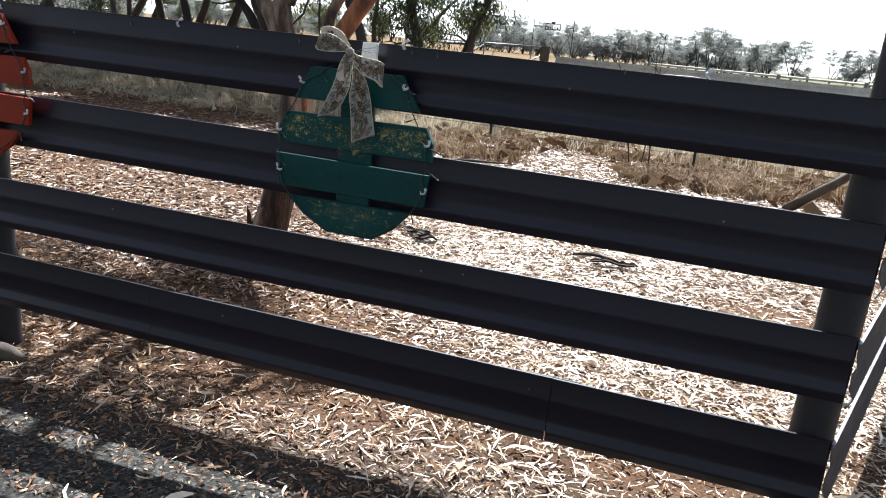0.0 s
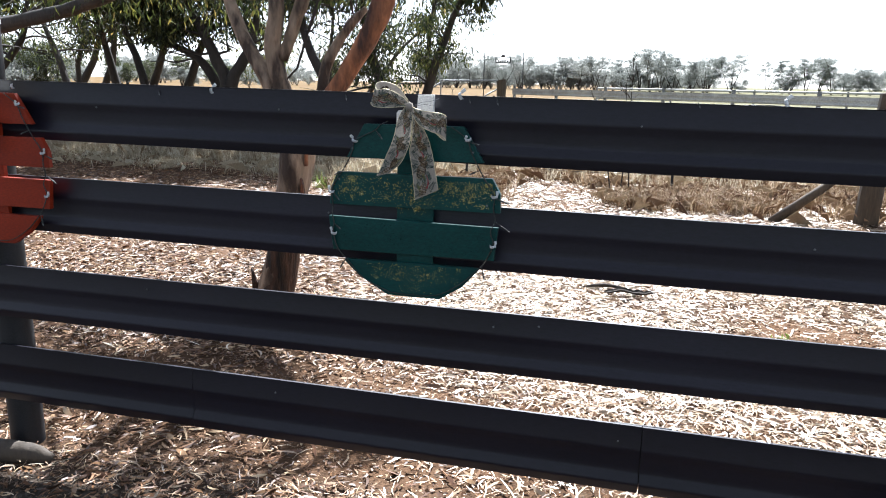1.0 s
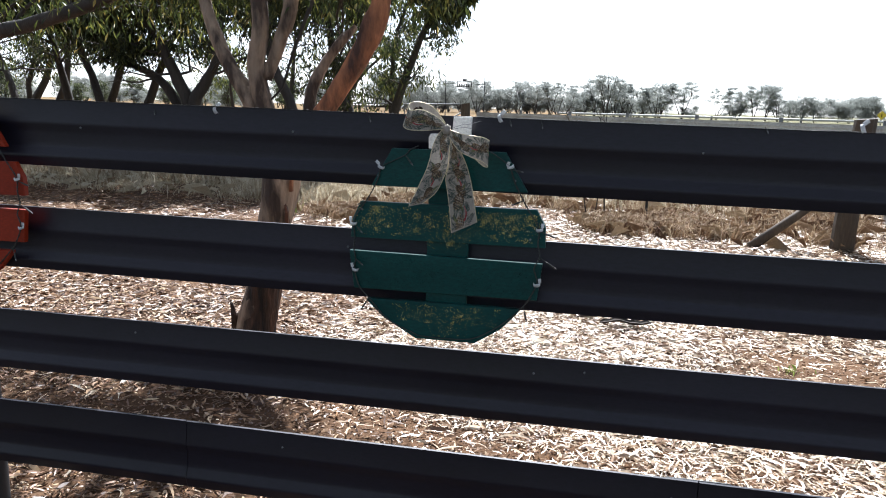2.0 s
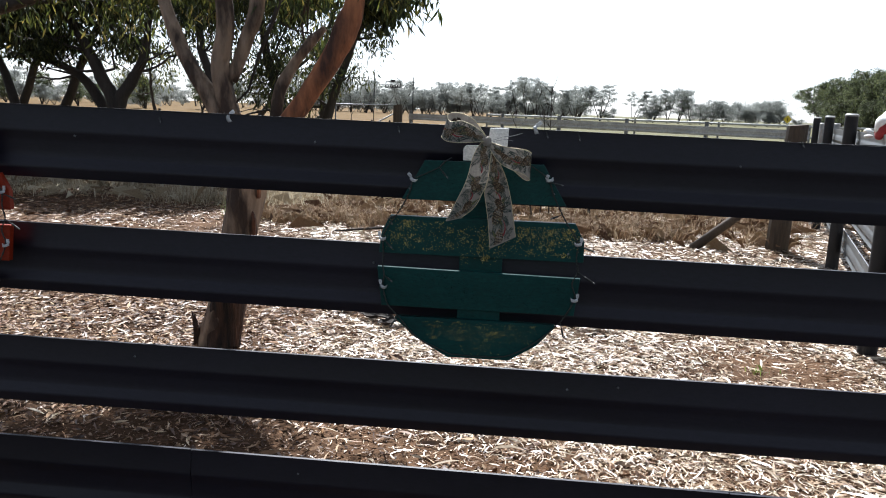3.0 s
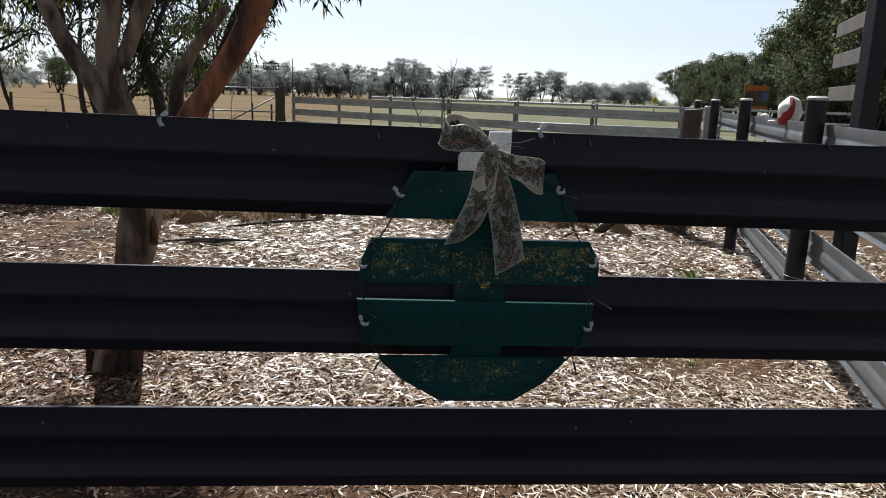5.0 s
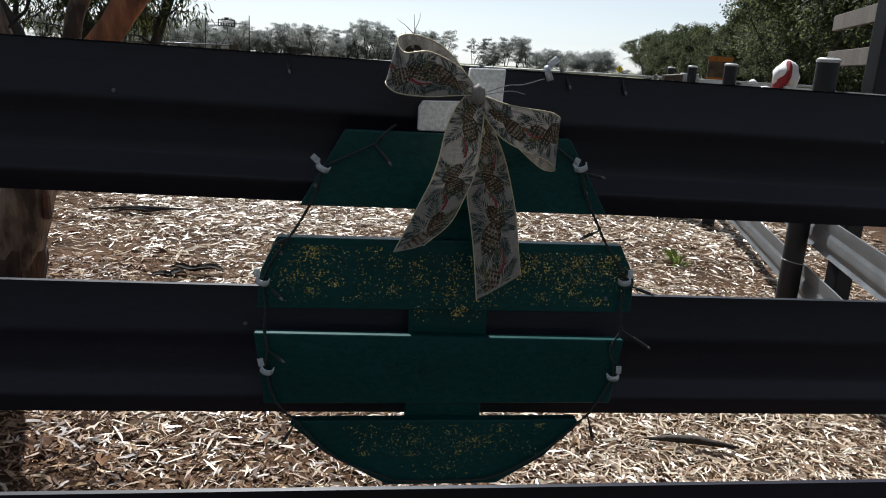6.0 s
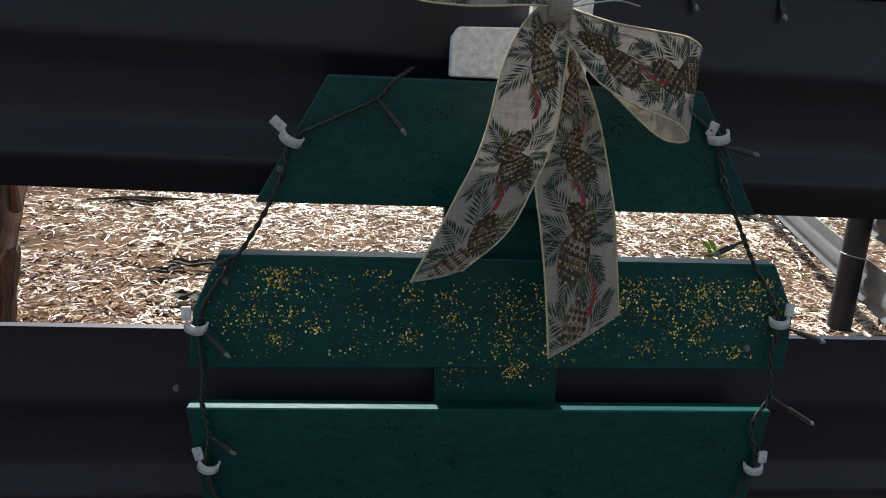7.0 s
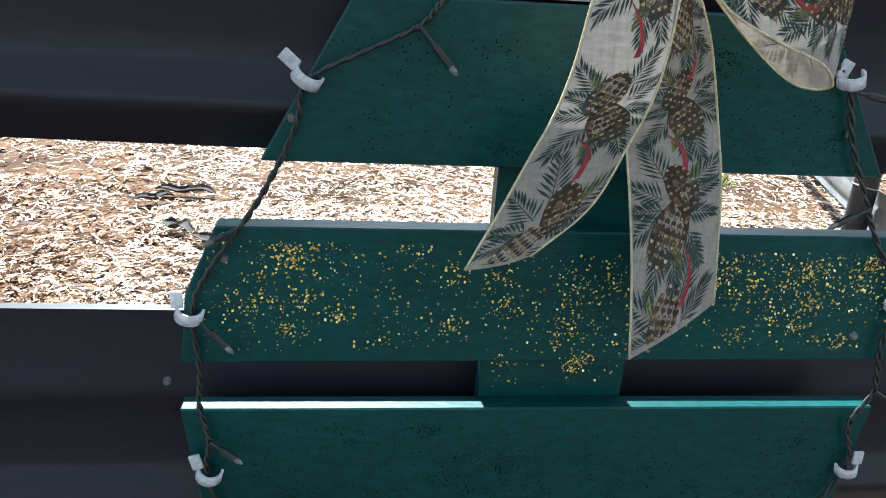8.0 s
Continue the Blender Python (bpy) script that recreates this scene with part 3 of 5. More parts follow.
bow = build_bow()
copy_thing(bow, pose(-1.627, 0, .067))

# ---- strings of lights ----


def clip(x, y, z, turn=0, parent=None, size=1.0, tab_side=-1, tilt=20):
    """A white plastic collar bowed round the cable, with a square tab at one end."""
    m = pose(x, y, z, 0, turn, 0) @ Matrix.Diagonal((size, size, size, 1))
    v, f, n = [], [], 14
    for i in range(n + 1):
        u = i / n
        an = radians(170 + u * 200)
        sag = -.0035 * math.sin(math.pi * u)
        for rr, dz in ((.0098, -.0042), (.0098, .0038), (.0078, .0038), (.0078, -.0042)):
            v.append(m @ Vector((rr * math.cos(an), rr * math.sin(an) * .8, dz + sag)))
    for i in range(n):
        for k in range(4):
            f.append((i * 4 + k, i * 4 + (k + 1) % 4, i * 4 + 4 + (k + 1) % 4, i * 4 + 4 + k))
    f += [(0, 1, 2, 3), (n * 4 + 3, n * 4 + 2, n * 4 + 1, n * 4)]
    tab = box(-.0042, .0042, -.0012, .0016, 0, .0125, .001)
    tab.transform(m @ pose(tab_side * .0085, -.001, .0015, 0, tab_side * tilt, 0))
    tm = finish(tab)
    o = len(v)
    v += [q.co.copy() for q in tm.vertices]
    f += [tuple(o + k for k in q.vertices) for q in tm.polygons]
    return part("clip", raw(v, f, True), CLIP, parent)


def cable(points, parent, n=None):
    n = n or 14 * (len(points) - 1)
    p = smooth_path(points, n)
    lists = []
    for ph in (0, math.pi):
        q = [c + Vector((.0013 * math.cos(i * .75 + ph), .0013 * math.sin(i * .75 + ph), 0)) for i, c in enumerate(p)]
        lists.append(tube(q, [.0013] * len(q), 5))
    return part("cable", raw(*joined(lists), True), CABLE, parent)


def lamp(a, b, parent):
    """A small bulb on a short lead from a to b."""
    a, b = Vector(a), Vector(b)
    d = (b - a).normalized()
    lead = part("lead", raw(*tube([a, a.lerp(b, .45), a.lerp(b, .5), b], [.0014, .0014, .0026, .0026], 7)), CABLE, parent)
    part("bulb", raw(*tube([b, b + d * .004, b + d * .007], [.0022, .0022, .0008], 8), True), BULB, lead, "clear small bulb")


def light_string(dx, dz):
    s = thing("light_string", "black cable string of small bulbs clipped round a bauble", "string lights", "strings of lights")
    Y = 2.474

    def P(x, z, y=Y):
        return (x + dx, y, z + dz)
    cable([P(-1.116, 1.374, 2.502), P(-1.132, 1.364, 2.478), P(-1.146, 1.349), P(-1.18, 1.332), P(-1.214, 1.313), P(-1.222, 1.285), P(-1.238, 1.25), P(-1.257, 1.218), P(-1.28, 1.185), P(-1.294, 1.154), P(-1.292, 1.106), P(-1.294, 1.077), P(-1.289, 1.045), P(-1.292, 1.016), P(-1.278, .965), P(-1.245, .928), P(-1.19, .872), P(-1.10, .83)], s)
    cable([P(-.905, 1.365), P(-.875, 1.345), P(-.853, 1.326), P(-.838, 1.285), P(-.817, 1.245), P(-.80, 1.215), P(-.768, 1.165), P(-.768, 1.12), P(-.762, 1.083), P(-.775, 1.05), P(-.766, 1.01), P(-.79, .955), P(-.815, .925), P(-.865, .878), P(-.94, .835), P(-1.02, .828), P(-1.10, .83)], s)
    for a, b in (((-1.146, 1.349), (-1.126, 1.326)), ((-1.292, 1.148), (-1.272, 1.128)), ((-1.288, 1.045), (-1.270, 1.033)), ((-.853, 1.322), (-.822, 1.316)), ((-.812, 1.238), (-.838, 1.227)), ((-.768, 1.157), (-.726, 1.143)), ((-.762, 1.083), (-.720, 1.058)), ((-1.262, 1.214), (-1.276, 1.207)), ((-1.25, .93), (-1.265, .905)), ((-.80, .94), (-.79, .905))):
        lamp(P(*a, Y - .002), P(*b, Y - .006), s)
    for x, z, tn, sd, tl in ((-1.214, 1.316, 30, -1, 78), (-1.296, 1.152, 14, -1, 15), (-1.290, 1.017, 16, -1, 30), (-.852, 1.330, -14, -1, -35), (-.766, 1.162, -10, 1, 10), (-.766, 1.008, -8, 1, 5)):
        clip(x + dx, Y, z + dz, tn, s, 1.0, sd, tl)
    return s


light_string(0, 0)
light_string(-1.627, .067)
rail_string = thing("light_string", "black cable string of small bulbs clipped along the fence's top rail", "string lights", "strings of lights")
xs = [-3.2 + i * .2 for i in range(19)]
cable([(x, 2.553, 1.438 + .012 * math.sin(i * 2.1)) for i, x in enumerate(xs)], rail_string)
for x, dzz in ((-1.27, -.010), (-.866, -.010), (-.78, -.014), (-.2, -.008), (-1.95, -.008)):
    lamp((x, 2.540, 1.452), (x + .004, 2.534, 1.450 + dzz), rail_string)
for x in (-1.745, .036, -.89, -2.55):
    clip(x, 2.545, 1.456, 70, rail_string, 1.25)


# ---- trees ----


def leaves(centres, count, length, width, spread, droop, seed, squash=1.0):
    """Many narrow leaves round the centres; droop 1 lets them hang."""
    r = np.random.default_rng(seed)
    c = np.array([tuple(p) for p in centres])
    c = c[r.integers(0, len(c), count)]
    g = r.normal(0, 1, (count, 3))
    g *= (r.random((count, 1)) ** .33 * 1.5) / np.maximum(np.linalg.norm(g, axis=1, keepdims=True), 1e-6)
    p = c + g * np.array([spread, spread, spread * squash])
    d = r.normal(0, 1, (count, 3))
    d[:, 2] = d[:, 2] * (1 - droop * .6) - droop * 2.2
    d /= np.linalg.norm(d, axis=1, keepdims=True)
    s = np.cross(d, r.normal(0, 1, (count, 3)))
    s /= np.maximum(np.linalg.norm(s, axis=1, keepdims=True), 1e-6)
    L = length * r.uniform(.6, 1.3, (count, 1))
    W = width * r.uniform(.7, 1.3, (count, 1))
    n = np.cross(d, s)
    mid = p + d * L * .45 + n * L * .06
    v = np.stack([p, mid - s * W, p + d * L, mid + s * W], 1).reshape(-1, 3)
    me = bpy.data.meshes.new("m")
    i = np.arange(count * 4).reshape(-1, 4)
    me.from_pydata(v.tolist(), [], i.tolist())
    return me


def limb(r, start, way, length, r0, r1, wander, n=7, sides=7, rough=.12, lift=0.0):
    p, d, pts = Vector(start), Vector(way).normalized(), [Vector(start)]
    for i in range(n):
        d = (d + Vector((r.gauss(0, wander), r.gauss(0, wander), r.gauss(0, wander) + lift))).normalized()
        p = p + d * length / n
        pts.append(p.copy())
    rad = [r0 + (r1 - r0) * i / n for i in range(n + 1)]
    return pts, tube(pts, rad, sides, rough, seed=r.random() * 9)


def grown_tree(name, x, y, height, seed, stems, bark, leaf, label, crown_low, crown_r, leaf_count, leaf_len, leaf_w, clump, lean=(0, 0), base_r=.14, droop=.7, group="", squash=.8, paths=None, shade_from=99.0):
    """A tree: tapered stems, branches and twigs in one trunk mesh, and a crown of hanging leaves in clumps."""
    r = random.Random(seed)
    t = thing(name, label, "tree", group)
    t.location = (x, y, 0)
    lists, tips = [], []
    for k in range(stems):
        an = r.uniform(0, 6.28) if stems > 2 else (k * math.pi + r.uniform(-.4, .4))
        sp = .0 if stems == 1 else .45
        way = (lean[0] + math.cos(an) * sp, lean[1] + math.sin(an) * sp * .6, 1)
        pts, tb = limb(r, (0, 0, -.15), way, height * .85, base_r * (1 if stems == 1 else .8), base_r * .18, .10, 10, 9, .15, .05)
        if paths:
            pts = smooth_path(paths[k], 10)
            tb = tube(smooth_path(paths[k], 24), [base_r * (1 - .8 * i / 24) for i in range(25)], 9, .18, seed=k)
        lists.append(tb)
        for i in range(3, 11):
            for _ in range(2):
                a2 = r.uniform(0, 6.28)
                q = pts[i]
                if q.z < crown_low * .8:
                    continue
                ln = crown_r * r.uniform(.5, 1.05) * (1 if i < 9 else .6)
                b, tb = limb(r, q, (math.cos(a2), math.sin(a2), r.uniform(.1, .7)), ln, base_r * .28 * (1 - i * .06), base_r * .05, .2, 6, 5, .1, .03)
                lists.append(tb)
                tips += [b[3], b[4], b[5], b[6]]
                for _ in range(2):
                    a3 = r.uniform(0, 6.28)
                    c, tb = limb(r, b[r.randint(2, 5)], (math.cos(a3), math.sin(a3), r.uniform(-.4, .5)), ln * .5, base_r * .09, base_r * .025, .25, 4, 4, 0, -.03)
                    lists.append(tb)
                    tips += [c[2], c[4]]
    part("trunk", raw(*joined(lists), True), bark, t)
    tips = [p for p in tips if p.z > crown_low] or [Vector((0, 0, height))]
    part("crown", leaves(tips, leaf_count, leaf_len, leaf_w, clump, droop, seed, squash), leaf, t)
    # extra leaves above the view, added to shade the grass below
    high = [p for p in tips if p.z > shade_from]
    if high:
        part("added_shade_crown", leaves(high, 5600, .30, .055, .42, droop, seed + 5, squash), leaf, t)
    return t


def main_tree():
    r = random.Random(11)
    t = thing("gum_tree", "tall gum tree with a leaning peeling trunk and several stems", "tree")
    Y = 4.78

    def stem(points, radii, n, seed, rough=.13, sides=14):
        return tube(smooth_path(points, n), smooth_value(radii, n), sides, rough, seed=seed)
    trunk = [stem([(-2.74, Y, -.15), (-2.72, Y, .05), (-2.64, Y, .35), (-2.56, Y, .75), (-2.50, Y, 1.1), (-2.46, Y, 1.35)], [.13, .115, .100, .106, .116, .105], 26, 1, .16, 18)]
    part("trunk", raw(*joined(trunk), True), BARK, t)
    limbs = [
        ([(-2.52, Y, 1.1), (-2.60, Y, 1.4), (-2.66, Y - .02, 1.68), (-2.62, Y - .03, 1.95), (-2.66, Y, 2.5), (-2.7, Y + .2, 3.6), (-2.8, Y + .4, 4.8)], [.078, .064, .052, .048, .042, .03, .02], BARK),
        ([(-2.56, Y, 1.25), (-2.72, Y + .02, 1.5), (-2.88, Y + .04, 1.74), (-3.02, Y + .08, 2.05), (-3.2, Y + .2, 2.7), (-3.6, Y + .5, 3.7), (-3.9, Y + .6, 4.4)], [.07, .058, .046, .040, .03, .022, .012], BARK),
        ([(-2.60, Y, 1.62), (-2.52, Y + .02, 1.85), (-2.45, Y + .05, 2.1), (-2.42, Y + .2, 2.9), (-2.3, Y + .6, 4.2)], [.036, .040, .042, .035, .02], BARK),
        ([(-2.46, Y, 1.05), (-2.30, Y - .02, 1.32), (-2.13, Y - .03, 1.56), (-1.97, Y - .04, 1.80), (-1.90, Y - .04, 1.95), (-1.86, Y - .02, 2.15), (-1.88, Y + .3, 2.9), (-2.2, Y + 1.0, 4.2)], [.055, .062, .058, .058, .074, .052, .04, .02], BARK_RED),
        ([(-2.36, Y + .05, 1.30), (-2.34, Y + .08, 1.55), (-2.26, Y + .1, 1.72), (-2.16, Y + .12, 1.86), (-2.1, Y + .2, 1.95)], [.036, .034, .032, .03, .018], BARK),
    ]
    tips = []
    for i, (pts, rad, mt) in enumerate(limbs):
        part("limb", raw(*tube(smooth_path(pts, 30), smooth_value(rad, 30), 14, .24, seed=i + 3), True), mt, t)
        if len(pts) < 6 and i != 2:
            continue
        sp = smooth_path(pts, 30)
        tw = []
        for _ in range(16):
            q = sp[r.randint(21, 30)]
            a2 = r.uniform(0, 6.28)
            b, tb = limb(r, q, (math.cos(a2), math.sin(a2) * .8 + .25, r.uniform(0, .8)), r.uniform(.8, 1.7), .022, .005, .22, 7, 5, .05, 0)
            if b[-1].x > -1.75 or b[-1].y < 4.6:
                continue
            tw.append(tb)
            tips += b[3:]
            c, tb = limb(r, b[4], (r.gauss(0, 1), r.gauss(0, 1), -.5), r.uniform(.4, .8), .008, .002, .2, 5, 4, 0, -.12)
            tw.append(tb)
            tips += c[2:]
        part("twig_work", raw(*joined(tw), True), BARK_DARK, t, kind="stuff")
    # hanging sprays beside the red stem
    tw = []
    for bx, by, bz, n in ((-1.70, 5.0, 2.45, 5), (-1.58, 5.3, 2.52, 4), (-2.15, 5.2, 2.5, 5), (-2.4, 5.3, 2.45, 5), (-2.9, 5.4, 2.45, 6), (-3.3, 5.2, 2.45, 6)):
        b0, tb = limb(r, (-1.8 if bx > -2 else -2.6, 4.95, 2.75), (bx + 1.8 if bx > -2 else bx + 2.6, by - 4.95, -.25), .6, .014, .007, .1, 5, 5)
        tw.append(tb)
        for _ in range(n):
            b, tb = limb(r, (bx + r.gauss(0, .09), by + r.gauss(0, .12), bz + r.uniform(0, .25)), (r.gauss(0, .35), r.gauss(0, .35), -1), r.uniform(.25, .5), .004, .0015, .12, 5, 4, 0, -.03)
            tw.append(tb)
            tips += b[1:] * 2
    part("twig_work", raw(*joined(tw), True), BARK_DARK, t, kind="stuff")
    part("crown", leaves([p for p in tips if p.x < -1.45 and (2.05 < p.z < 2.5 or p.x > -1.95 and p.z < 2.5 or p.z > 4.2 and p.y - .835 * p.z < 1.6)], 5600, .088, .0076, .13, .9, 21), LEAF, t, kind="stuff")
    # an unseen leafy bough above the view, added to darken the ground shadow
    rb = random.Random(8)
    arm = smooth_path([(-2.67, Y, 2.7), (-2.72, Y + .5, 2.86), (-2.82, Y + 1.1, 2.98), (-2.88, Y + 1.75, 3.02)], 12)
    shade_boughs, high = [tube(arm, smooth_value([.036, .028, .018, .008], 12), 7, .1)], []
    for k in range(7, 13):
        for _ in range(5):
            b, tb = limb(rb, arm[k], (rb.gauss(0, 1), rb.gauss(0, .6), rb.uniform(-.2, .4)), rb.uniform(.2, .36), .007, .002, .15, 5, 4)
            shade_boughs.append(tb)
            high += b[2:]
    part("bough", raw(*joined(shade_boughs), True), BARK_DARK, t)
    part("crown", leaves(high, 3600, .11, .015, .07, .8, 23), LEAF, t, kind="stuff")
    base = [stem([(-2.725, Y, -.15), (-2.71, Y, .0), (-2.675, Y, .15), (-2.635, Y, .32), (-2.605, Y, .5), (-2.59, Y, .58)], [.158, .136, .116, .108, .106, .098], 24, 5, .2, 30)]
    part("base_bark", raw(*joined(base), True), BARK_BASE, t, "dark stringy bark round the foot")
    # loose strips of bark
    for x, z, h, s in ((-2.83, .03, .20, .02), (-2.815, .06, .15, .015), (-2.455, .72, .2, .02), (-2.425, .95, .14, .015)):
        v, f = tube([(x, Y - .06, z), (x + .01, Y - .08, z + h * .5), (x - .02, Y - .06, z + h)], [s, s * .8, s * .2], 5, .3)
        part("bark_strip", raw(v, f), BARK_BASE if z < .5 else BARK_RED, t)
    return t


main_tree()

# a neighbouring tree whose bough reaches in from the side
def bough_tree():
    t = thing("bough_tree", "dark old tree with a long low bough and drooping leaves", "tree")
    part("trunk", raw(*tube(smooth_path([(-7.6, 6.6, -.2), (-7.5, 6.5, .8), (-7.3, 6.3, 1.5), (-7.2, 6.3, 3.0), (-7.0, 6.5, 4.6)], 24), smooth_value([.3, .24, .22, .16, .05], 24), 14, .15), True), BARK_DARK, t)
    pts = smooth_path([(-7.3, 6.3, 1.74), (-6.0, 5.9, 1.90), (-4.9, 5.6, 2.02), (-4.0, 5.4, 2.22), (-3.5, 5.4, 2.48), (-3.2, 5.7, 2.8)], 28)
    part("bough", raw(*tube(pts, smooth_value([.09, .07, .055, .045, .032, .014], 28), 12, .2), True), BARK_DARK, t)
    r = random.Random(5)
    lists, tips = [], []
    for _ in range(26):
        q = pts[r.randint(8, 28)]
        b, tb = limb(r, q, (r.gauss(0, .7), r.uniform(.2, 1), r.uniform(.1, 1)), r.uniform(.6, 1.2), .02, .004, .25, 7, 5, .05, .02)
        if b[-1].x > -2.9:
            continue
        lists.append(tb)
        tips += b[3:]
        c, tb = limb(r, b[4], (r.gauss(0, 1), r.gauss(0, 1), -.3), .6, .007, .002, .25, 5, 4, 0, -.1)
        lists.append(tb)
        tips += c[2:]
    for _ in range(30):
        b, tb = limb(r, (-7.0 + r.uniform(0, .3), 6.4, r.uniform(2.8, 4.5)), (r.gauss(-.1, 1), r.gauss(0, 1), .6), 1.6, .05, .01, .2, 7, 5, .05, .02)
        lists.append(tb)
        tips += b[3:]
    part("twig_work", raw(*joined(lists), True), BARK_DARK, t, kind="stuff")
    part("crown", leaves([p for p in tips if p.x < -5 or 2.05 < p.z < 2.6], 7000, .082, .0085, .22, .8, 31), LEAF, t, kind="stuff")


bough_tree()

MID = [  # x, y, height, stems, crown low, crown radius, leaves, lean, radius, leaf material
    (-5.45, 13.4, 5.4, 1, 2.6, 1.4, 6500, (-.57, 0), .14, LEAF_DARK),
    (-5.5, 15.4, 6.0, 1, 1.4, 1.4, 9000, (0, 0), .15, LEAF_DARK),
    (-5.6, 18.0, 6.5, 1, 0.9, 1.1, 8000, (.0, 0), .15, LEAF_DARK),
    (-7.1, 24.5, 8.0, 1, 1.3, 0.9, 6500, (0.0, 0), .12, LEAF),
    (-11.2, 16.0, 5.5, 2, 2.4, 1.9, 7000, (.1, 0), .17, LEAF_DARK),
    (-13.6, 18.0, 6.0, 2, 2.3, 2.0, 7000, (0, 0), .18, LEAF_DARK),
    (-19.0, 22.5, 6.0, 1, 2.2, 1.9, 6000, (.05, 0), .12, LEAF),
    (-17.0, 20.5, 6.5, 2, 2.3, 2.2, 7000, (0, 0), .18, LEAF_DARK),
    (-20.5, 23.5, 7.0, 1, 2.4, 2.3, 7000, (.1, 0), .18, LEAF_DARK),
    (-13.8, 13.6, 5.5, 2, 2.2, 1.9, 7000, (0, 0), .16, LEAF_DARK),
    (-17.0, 15.5, 6.0, 2, 2.0, 2.1, 7000, (.1, 0), .18, LEAF_DARK),
    (-21.5, 18.0, 6.5, 1, 1.8, 2.2, 7000, (0, 0), .18, LEAF_DARK),
    (-10.0, 24.0, 6.0, 2, 1.6, 1.6, 6000, (0, 0), .14, LEAF_DARK),
    (-15.8, 31.0, 4.6, 1, 1.6, 1.7, 4000, (0, 0), .10, LEAF),
]
for i, (x, y, h, st, cl, cr, lc, ln, br, lm) in enumerate(MID):
    grown_tree("shade_tree", x, y, h, 40 + i, st, BARK_DARK, lm, "dark-trunked shade tree with sparse drooping foliage beside the paddock" if lm is LEAF_DARK else "slender light green tree with airy foliage by the paddock",
               cl + .15, cr, int(lc * .44), .15 if y < 22 else .2, .017 if y < 22 else .024, .28, ln, br, .75, "trees along the paddock", shade_from=3.7 if y < 18.5 else 99.0)

grown_tree("shade_tree", -8.3, 13.9, 5.2, 61, 2, BARK_DARK, LEAF_DARK, "forked dark-trunked shade tree with sparse drooping foliage beside the paddock", 2.35, 1.5, 4600, .15, .017, .28, (0, 0), .16, .75, "trees along the paddock", shade_from=3.5,
           paths=[[(0, 0, -.15), (.02, 0, 1.3), (.25, 0, 1.75), (.55, 0, 2.25), (.62, .1, 3.0), (.7, .3, 4.6)], [(-.02, 0, -.15), (-.04, 0, 1.25), (-.32, 0, 1.95), (-.68, 0, 2.65), (-1.1, .1, 3.2), (-1.6, .2, 4.4)]])
grown_tree("shade_tree", -8.85, 14.3, 4.2, 62, 1, BARK_DARK, LEAF_DARK, "dark shade tree leaning far over beside the paddock", 2.3, 1.4, 4200, .15, .017, .28, (0, 0), .14, .75, "trees along the paddock", shade_from=3.3,
           paths=[[(.45, 0, -.15), (.2, 0, .8), (0, 0, 1.4), (-.4, 0, 1.9), (-.95, 0, 2.15), (-1.6, 0, 2.5), (-2.2, .1, 3.3)]])
# distant gums: four kinds, repeated
KINDS = []
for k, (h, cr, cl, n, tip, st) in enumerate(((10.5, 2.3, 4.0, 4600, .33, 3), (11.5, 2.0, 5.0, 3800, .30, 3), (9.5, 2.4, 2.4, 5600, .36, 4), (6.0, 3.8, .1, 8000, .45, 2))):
    KINDS.append(grown_tree("distant_gum", 0, 400 + k * 14, h, 80 + k, st, BARK_DARK, LEAF_FAR_HAZE, "hazy grey-green gum tree far across the paddock", cl, cr, int(n * 1.15), .22, .06, tip, (0, 0), .13, .45, "distant gums"))
for k, (h, cr, cl, n) in enumerate(((11.0, 2.7, 3.4, 5200), (8.5, 2.6, 1.0, 6000))):
    KINDS.append(grown_tree("wood_gum", 0, 480 + k * 14, h, 90 + k, 3 + k, BARK_DARK, LEAF_WOOD, "dense dark green gum tree in the wood beside the yard", cl, cr, n, .26, .062, .36, (0, 0), .17, .45, "wood beside the yard"))
r = random.Random(77)
FAR = []
x = -62.0
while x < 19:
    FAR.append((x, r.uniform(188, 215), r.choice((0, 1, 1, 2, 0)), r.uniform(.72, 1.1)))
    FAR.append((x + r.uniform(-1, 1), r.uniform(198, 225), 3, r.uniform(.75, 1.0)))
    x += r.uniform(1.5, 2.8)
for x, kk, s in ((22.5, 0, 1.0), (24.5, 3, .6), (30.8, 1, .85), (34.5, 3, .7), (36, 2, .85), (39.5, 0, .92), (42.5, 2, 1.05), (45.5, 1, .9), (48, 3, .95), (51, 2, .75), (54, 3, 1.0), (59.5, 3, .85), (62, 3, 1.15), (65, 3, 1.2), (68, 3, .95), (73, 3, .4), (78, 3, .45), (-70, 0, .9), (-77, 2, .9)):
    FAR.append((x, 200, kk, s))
x = -170.0
while x < -74:
    FAR.append((x, r.uniform(180, 220), r.choice((2, 3, 3, 0)), r.uniform(.7, .95)))
    x += r.uniform(2.5, 5)
x = -170.0
while x < -50:
    FAR.append((x, r.uniform(112, 130), r.choice((5, 3, 5)), r.uniform(.5, .75)))
    x += r.uniform(2.2, 3.8)
